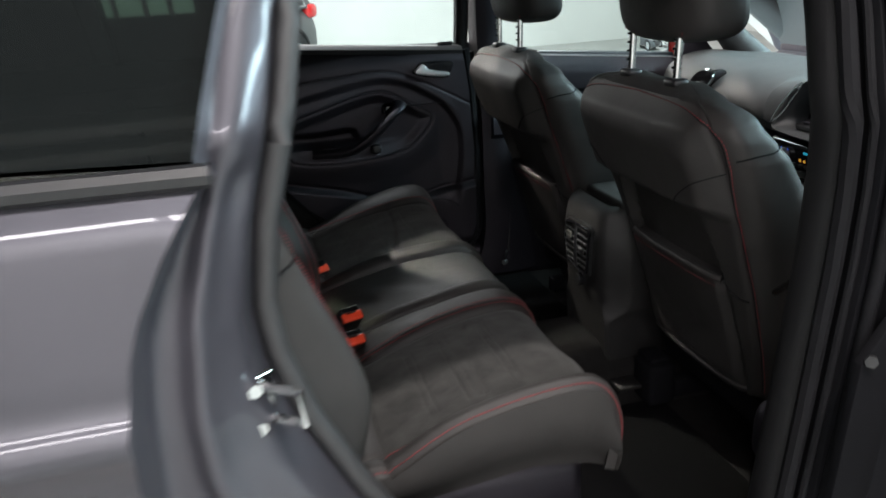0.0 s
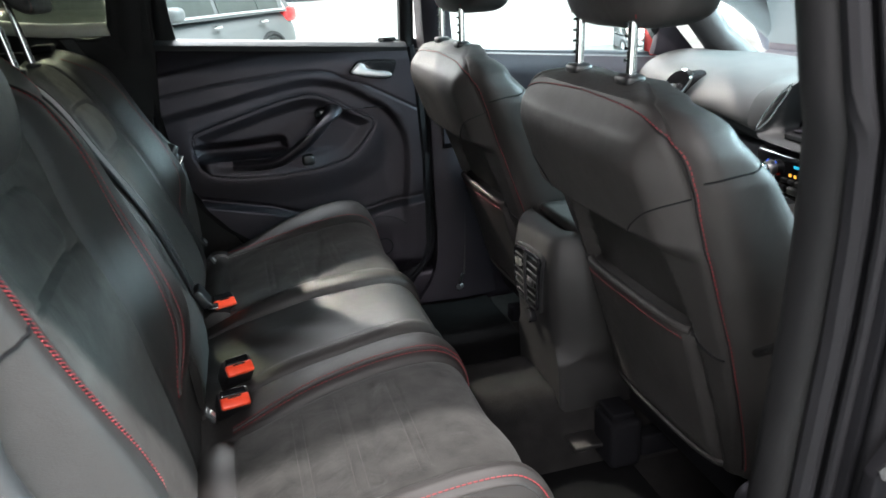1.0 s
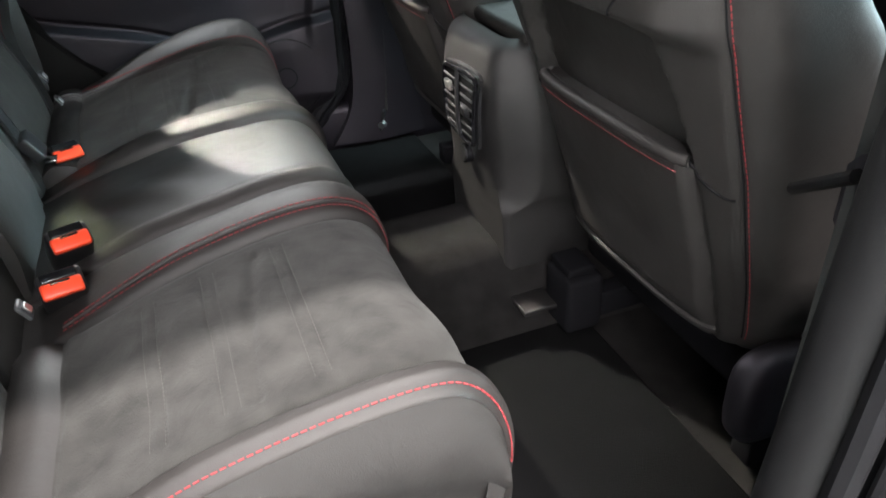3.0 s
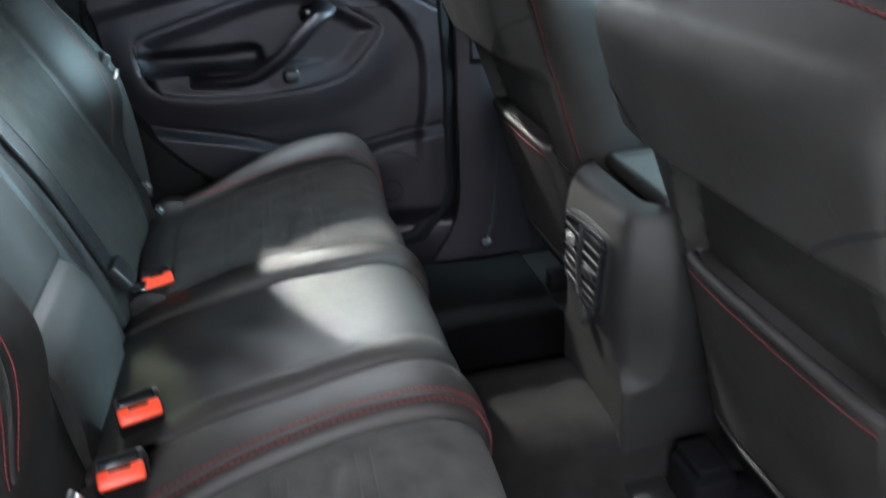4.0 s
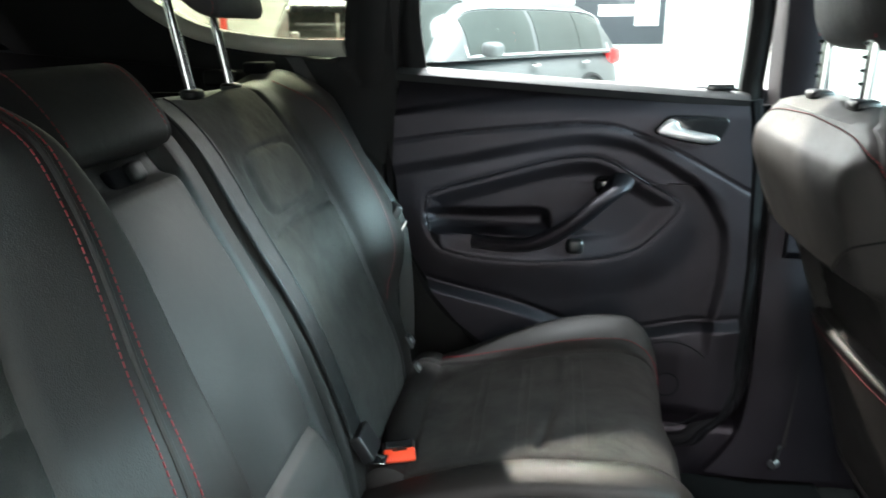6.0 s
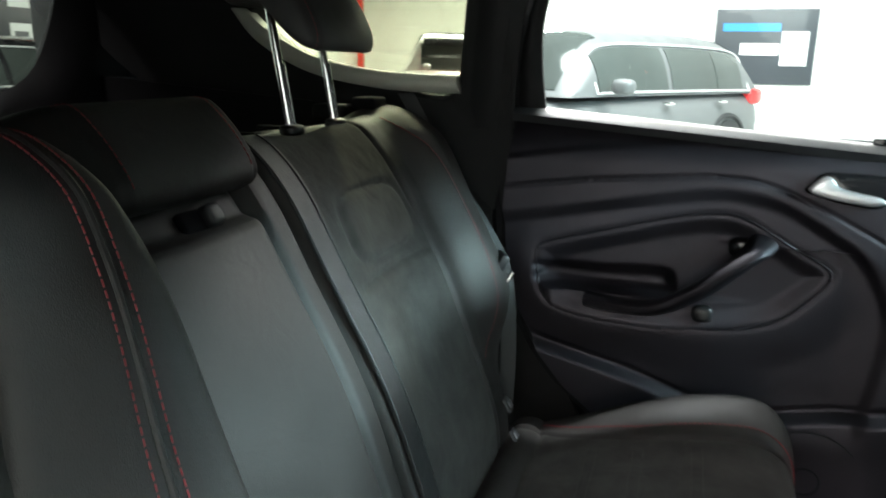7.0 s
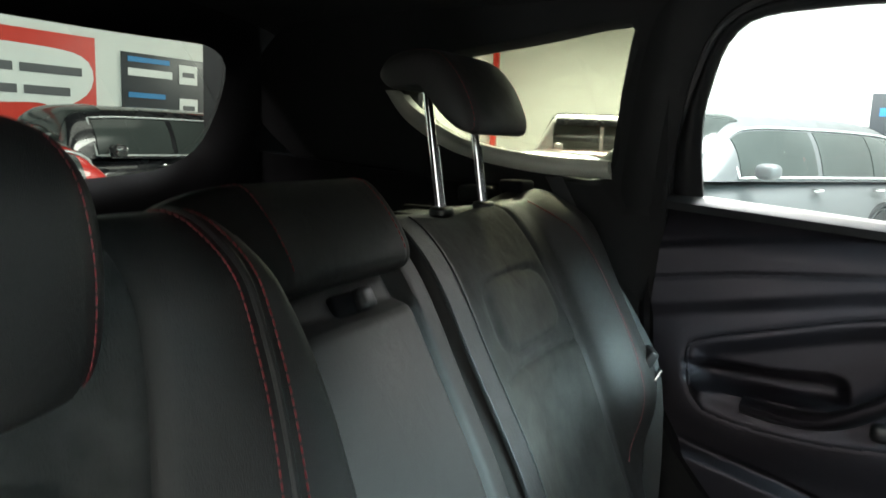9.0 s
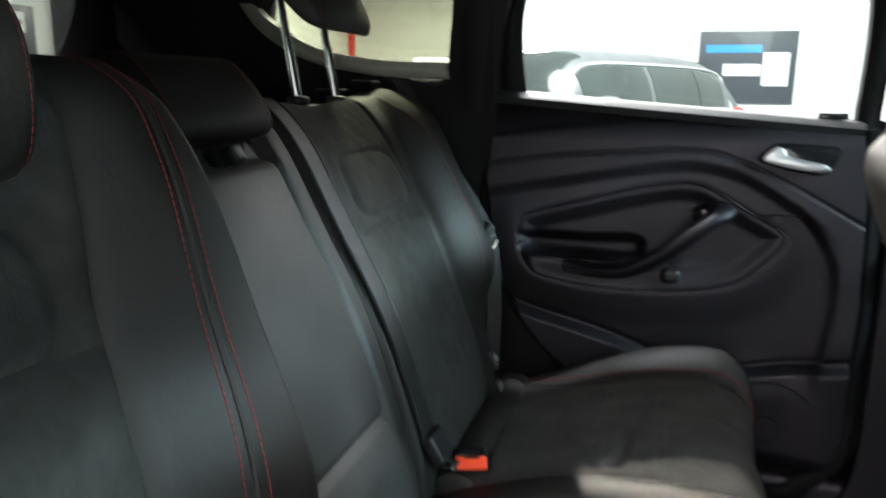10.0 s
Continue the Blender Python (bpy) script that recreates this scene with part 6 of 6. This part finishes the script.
for x in (-0.88, -0.70, -0.55):
    part("glazing_bar", rbox(x, -3.38, ZC - 0.03, 0.03, 0.30, 0.02, 0.003), STEEL_GREY, skylight, "grey steel glazing bar")


def bars(parent, origin, right, rows, mat, depth):
    """Lines of unreadable print as plain bars."""
    for y0, y1, z0, z1 in rows:
        a = Vector(origin) + Vector(right) * ((y0 + y1) / 2)
        sx, sy = (abs(right[0]) * (y1 - y0) or 0.006), (abs(right[1]) * (y1 - y0) or 0.006)
        part("print_bar", rbox(a.x + depth[0], a.y + depth[1], a.z + (z0 + z1) / 2, sx, sy, z1 - z0, 0), mat, parent, smooth=False)


t = thing("wall_poster", "charcoal poster with blue and white print", "poster", "posters")
part("sheet", rbox(X0 + 0.02, 8.33, 1.86, 0.02, 1.74, 1.12, 0.004), POSTER_BLACK, t)
bars(t, (X0, 7.45, 1.30), (0, 1, 0), [(0.12, 0.95, 0.98, 1.06), (0.12, 0.85, 0.42, 0.50)], POSTER_BLUE, (0.036, 0))
bars(t, (X0, 7.45, 1.30), (0, 1, 0), [(0.12, 1.0, 0.76, 0.88), (1.15, 1.55, 0.70, 1.02), (1.15, 1.55, 0.14, 0.46)], POSTER_WHITE, (0.036, 0))
bars(t, (X0, 7.45, 1.30), (0, 1, 0), [(1.22, 1.48, 0.82, 0.90), (1.22, 1.48, 0.26, 0.34)], POSTER_GREY, (0.042, 0))
t = thing("wall_poster", "red poster with a white speech bubble", "poster", "posters")
part("sheet", rbox(X0 + 0.02, 5.2, 1.75, 0.02, 3.6, 1.6, 0.004), POSTER_RED, t)
bub = resample([(3.8, 2.30), (5.0, 2.34), (6.4, 2.32), (6.85, 2.2), (6.95, 1.95), (6.85, 1.72), (6.6, 1.56), (6.35, 1.46), (6.08, 1.34), (6.14, 1.54), (5.0, 1.5), (3.8, 1.5), (3.6, 1.9)], 60, True)
part("bubble", prism(bub, "x", X0 + 0.03, X0 + 0.04, 0), POSTER_WHITE, t, "white speech bubble", smooth=False)
bars(t, (X0, 4.0, 1.5), (0, 1, 0), [(0.0, 1.0, 0.46, 0.58), (1.1, 1.7, 0.46, 0.58), (1.8, 2.75, 0.46, 0.58), (0.2, 0.9, 0.16, 0.28), (1.0, 1.75, 0.16, 0.28), (1.85, 2.55, 0.16, 0.28)], POSTER_GREY, (0.05, 0))
bars(t, (X0, 4.0, 1.0), (0, 1, 0), [(1.2, 2.0, 0.05, 0.2), (2.1, 2.9, 0.05, 0.2)], POSTER_WHITE, (0.04, 0))
t = thing("wall_poster", "charcoal poster with blue and white print on the far wall", "poster", "posters")
part("sheet", rbox(1.05, Y1 - 0.02, 1.54, 1.32, 0.02, 1.02, 0.004), POSTER_BLACK, t)
bars(t, (0.39, Y1, 1.03), (1, 0, 0), [(0.10, 0.85, 0.72, 0.83)], POSTER_BLUE, (0, -0.036))
bars(t, (0.39, Y1, 1.03), (1, 0, 0), [(0.35, 0.85, 0.40, 0.56), (0.88, 1.22, 0.26, 0.72)], POSTER_WHITE, (0, -0.036))
solo("red_column", rbox(X0 + 0.3, 21.0, 2.4, 0.16, 0.16, 4.8, 0.01), POSTER_RED, "red painted steel column", "column", kind="structure")
# Added upright; stands in for a red poster beside the charcoal one.
solo("red_column", rbox(X0 + 0.1, 9.75, 2.4, 0.12, 0.12, 4.8, 0.01), POSTER_RED, "red painted steel column", "column", kind="structure")


# ---- parked cars ----
def parked_car(label, paint, x, y, yaw, length=4.5, width=1.82, height=1.65, tall=False, group="parked cars"):
    """A parked car built round its middle on the floor; its front points along +x before it is turned."""
    t = thing("parked_car", label, "car", group)
    t.matrix_world = pose(x, y, 0, 0, 0, yaw)
    L, W, H = length / 2, width / 2, height
    belt = 0.62 * H if not tall else 0.60 * H
    st = [(-L, 0.55 * belt, 0.80 * belt, 0.80), (-L + 0.12, 0.30, belt * 0.98, 0.92), (-L + 0.6, 0.22, belt * 1.02, 0.98), (-0.5, 0.20, belt, 1.0), (0.5, 0.20, belt * 0.97, 1.0), (L - 1.35, 0.20, belt * 0.94, 0.99),
          (L - 0.6, 0.22, belt * 0.86, 0.96), (L - 0.15, 0.28, belt * 0.76, 0.86), (L, 0.38, belt * 0.62, 0.72)]
    P = []
    for sx, zb, zt, k in st:
        ring = []
        for u in np.linspace(0, 2 * math.pi, 36, endpoint=False):
            cu, su = math.cos(u), math.sin(u)
            yy = W * k * np.sign(cu) * abs(cu) ** 0.35
            zz = (zb + zt) / 2 + (zt - zb) / 2 * np.sign(su) * abs(su) ** 0.45
            yy *= 1 - 0.08 * smooth01(0.6 * belt, belt * 1.05, zz) + 0.015 * gauss(zz - 0.7 * belt, 0.05)
            ring.append((sx, yy, zz))
        P.append(ring)
    P = np.array(P)
    fine = np.array([resample(P[:, i], 48) for i in range(36)])
    part("body", grid(fine, closed_u=True, caps=True), paint, t)
    top = [(-L + 0.08, 0.0), (-L + 0.28, 0.62), (-L + 0.5, 0.90), (-L + 1.1, 0.985), (-0.15, 1.0), (0.45, 0.97), (0.8, 0.80), (L - 1.05, 0.0)]
    if tall:
        top = [(-L + 0.06, 0.0), (-L + 0.10, 0.85), (-L + 0.2, 0.98), (-0.2, 1.0), (0.45, 0.99), (0.62, 0.85), (0.90, 0.0)]
    tx = np.linspace(top[0][0], top[-1][0], 90)
    curve = resample(top, 200)
    tz = np.interp(tx, curve[:, 0], np.clip(curve[:, 1], 0, 1.01))

    def cab(x, ang, out=0.0):
        rise = np.interp(x, tx, tz) * (H - belt * 0.96)
        ca, sa = np.cos(ang), np.sin(ang)
        up = rise * np.abs(sa) ** 0.62
        y = np.sign(ca) * np.abs(ca) ** 0.55 * (W * 0.91) * (1 - (0.17 if not tall else 0.05) * up / (H - belt))
        k = out / np.maximum(np.sqrt((y / W) ** 2 + np.abs(sa)), 0.3)
        return np.stack([x + 0 * up, y * (1 + k / W), belt * 0.96 + up + k * np.abs(sa)], axis=-1)
    if tall:
        an = np.linspace(0.55, math.pi - 0.55, 30)[None, :]
        xx = np.linspace(top[1][0] + 0.02, top[-3][0] + 0.04, 24)[:, None]
        part("hard_top", grid(cab(xx, an, 0.03), back=cab(xx, an, 0.0)), BLACK_CAR, t, "black hard top")
    ang = np.linspace(0.0, math.pi, 40)
    part("cabin", grid(cab(tx[:, None], ang[None, :])), paint, t)
    x0, x1 = top[0][0], top[-1][0]
    n = x1 - x0
    spans = [(x0 + 0.12 * n, x0 + 0.27 * n), (x0 + 0.275 * n, x0 + 0.52 * n), (x0 + 0.545 * n, x0 + 0.87 * n)]
    xr, xf = x0 + 0.1 * n, x0 + 0.88 * n
    for s in (-1, 1):
        for a, b in spans:
            an = np.arcsin(np.linspace(0.09, 0.72, 10) ** (1 / 0.62))
            an = an if s > 0 else math.pi - an
            xx = np.linspace(a, b, 14)[:, None]
            part("side_window", grid(cab(xx, an[None, :], 0.012), back=cab(xx, an[None, :], -0.01)), CAR_GLASS, t, "dark side window")
        lo, hi = (np.arcsin(h ** (1 / 0.62)) for h in (0.06, 0.76))
        xl = np.linspace(xr - 0.02 * n, xf, 40)
        loop = np.vstack([cab(xl, lo + 0 * xl, 0.014), cab(xl[::-1], hi + 0 * xl, 0.014)])
        loop[:, 1] *= s
        part("window_line", tube(loop, 0.013, 6, True), TRIM_LINE, t, "bright window line")
        for hx in ((xr + xf) / 2 - 0.85, (xr + xf) / 2 + 0.18):
            part("door_handle", blob(hx + 0.1, s * (W * 0.985), belt * 0.88, 0.09, 0.03, 0.018, 0.6, 0.6, 14, 8), CHROME, t, "chrome door handle")
        part("mirror", blob(xf - 0.15, s * (W + 0.10), belt * 1.06, 0.09, 0.11, 0.075, 0.7, 0.7, 18, 10), paint, t)
        part("tail_lamp", blob(-L + 0.16, s * W * 0.83, belt * 0.92, 0.16, 0.10, 0.10, 0.6, 0.6, 16, 10), TAIL_RED, t, "red tail lamp")
        part("headlamp", blob(L - 0.28, s * W * 0.70, belt * 0.70, 0.22, 0.16, 0.075, 0.6, 0.6, 16, 10), GLOSS_BLACK, t, "dark headlamp")
        for wx in (-L + 0.86, L - 0.92):
            ty = part("wheel", tube([(wx, s * (W - 0.20), 0.34), (wx, s * (W + 0.005), 0.34)], 0.34, 28), TYRE, t, "black tyre on an alloy rim")
            part("rim", tube([(wx, s * (W - 0.05), 0.34), (wx, s * (W + 0.012), 0.34)], 0.22, 20), ALU, ty, "alloy rim")
            part("arch", tube([(wx + 0.39 * math.cos(u), s * (W - 0.02), 0.34 + 0.39 * math.sin(u)) for u in np.linspace(-0.2, 3.34, 20)], 0.03, 6), TYRE, t, "black wheel arch")
    an = np.linspace(0.95, math.pi - 0.95, 16)[None, :]
    for a, b in (((x0 + 0.80 * n, x0 + 0.985 * n), (x0 + 0.02 * n, x0 + 0.13 * n))):
        xx = np.linspace(a, b, 12)[:, None]
        part("screen", grid(cab(xx, an, 0.012), back=cab(xx, an, -0.01)), CAR_GLASS, t, "dark windscreen")
    return t


parked_car("silver-grey estate car parked by the far wall", SILVER, -0.95, 7.75, 238, 4.6, 1.82, 1.62)
parked_car("white parked car beyond the grey one", WHITE_CAR, -4.0, 8.6, 250, 4.3, 1.8, 1.14)
parked_car("white and black tall off-road car", WHITE_CAR, -4.8, 14.7, 197, 4.0, 1.80, 1.84, True)
parked_car("low red car parked in the bay", RED_CAR, -4.25, 12.0, 197, 4.1, 1.7, 1.13)
parked_car("black low hatchback parked behind the car", BLACK_CAR, -8.3, 3.4, 268, 4.2, 1.8, 1.27)
parked_car("red hatchback parked behind the car", RED_CAR, -5.9, 1.62, 270, 4.2, 1.75, 1.19)
parked_car("black hatchback parked by the posters", BLACK_CAR, -7.9, 5.6, 262, 4.0, 1.8, 1.50)
parked_car("dark saloon parked by the posters", BLACK_CAR, -8.6, 8.2, 258, 4.0, 1.75, 1.22)
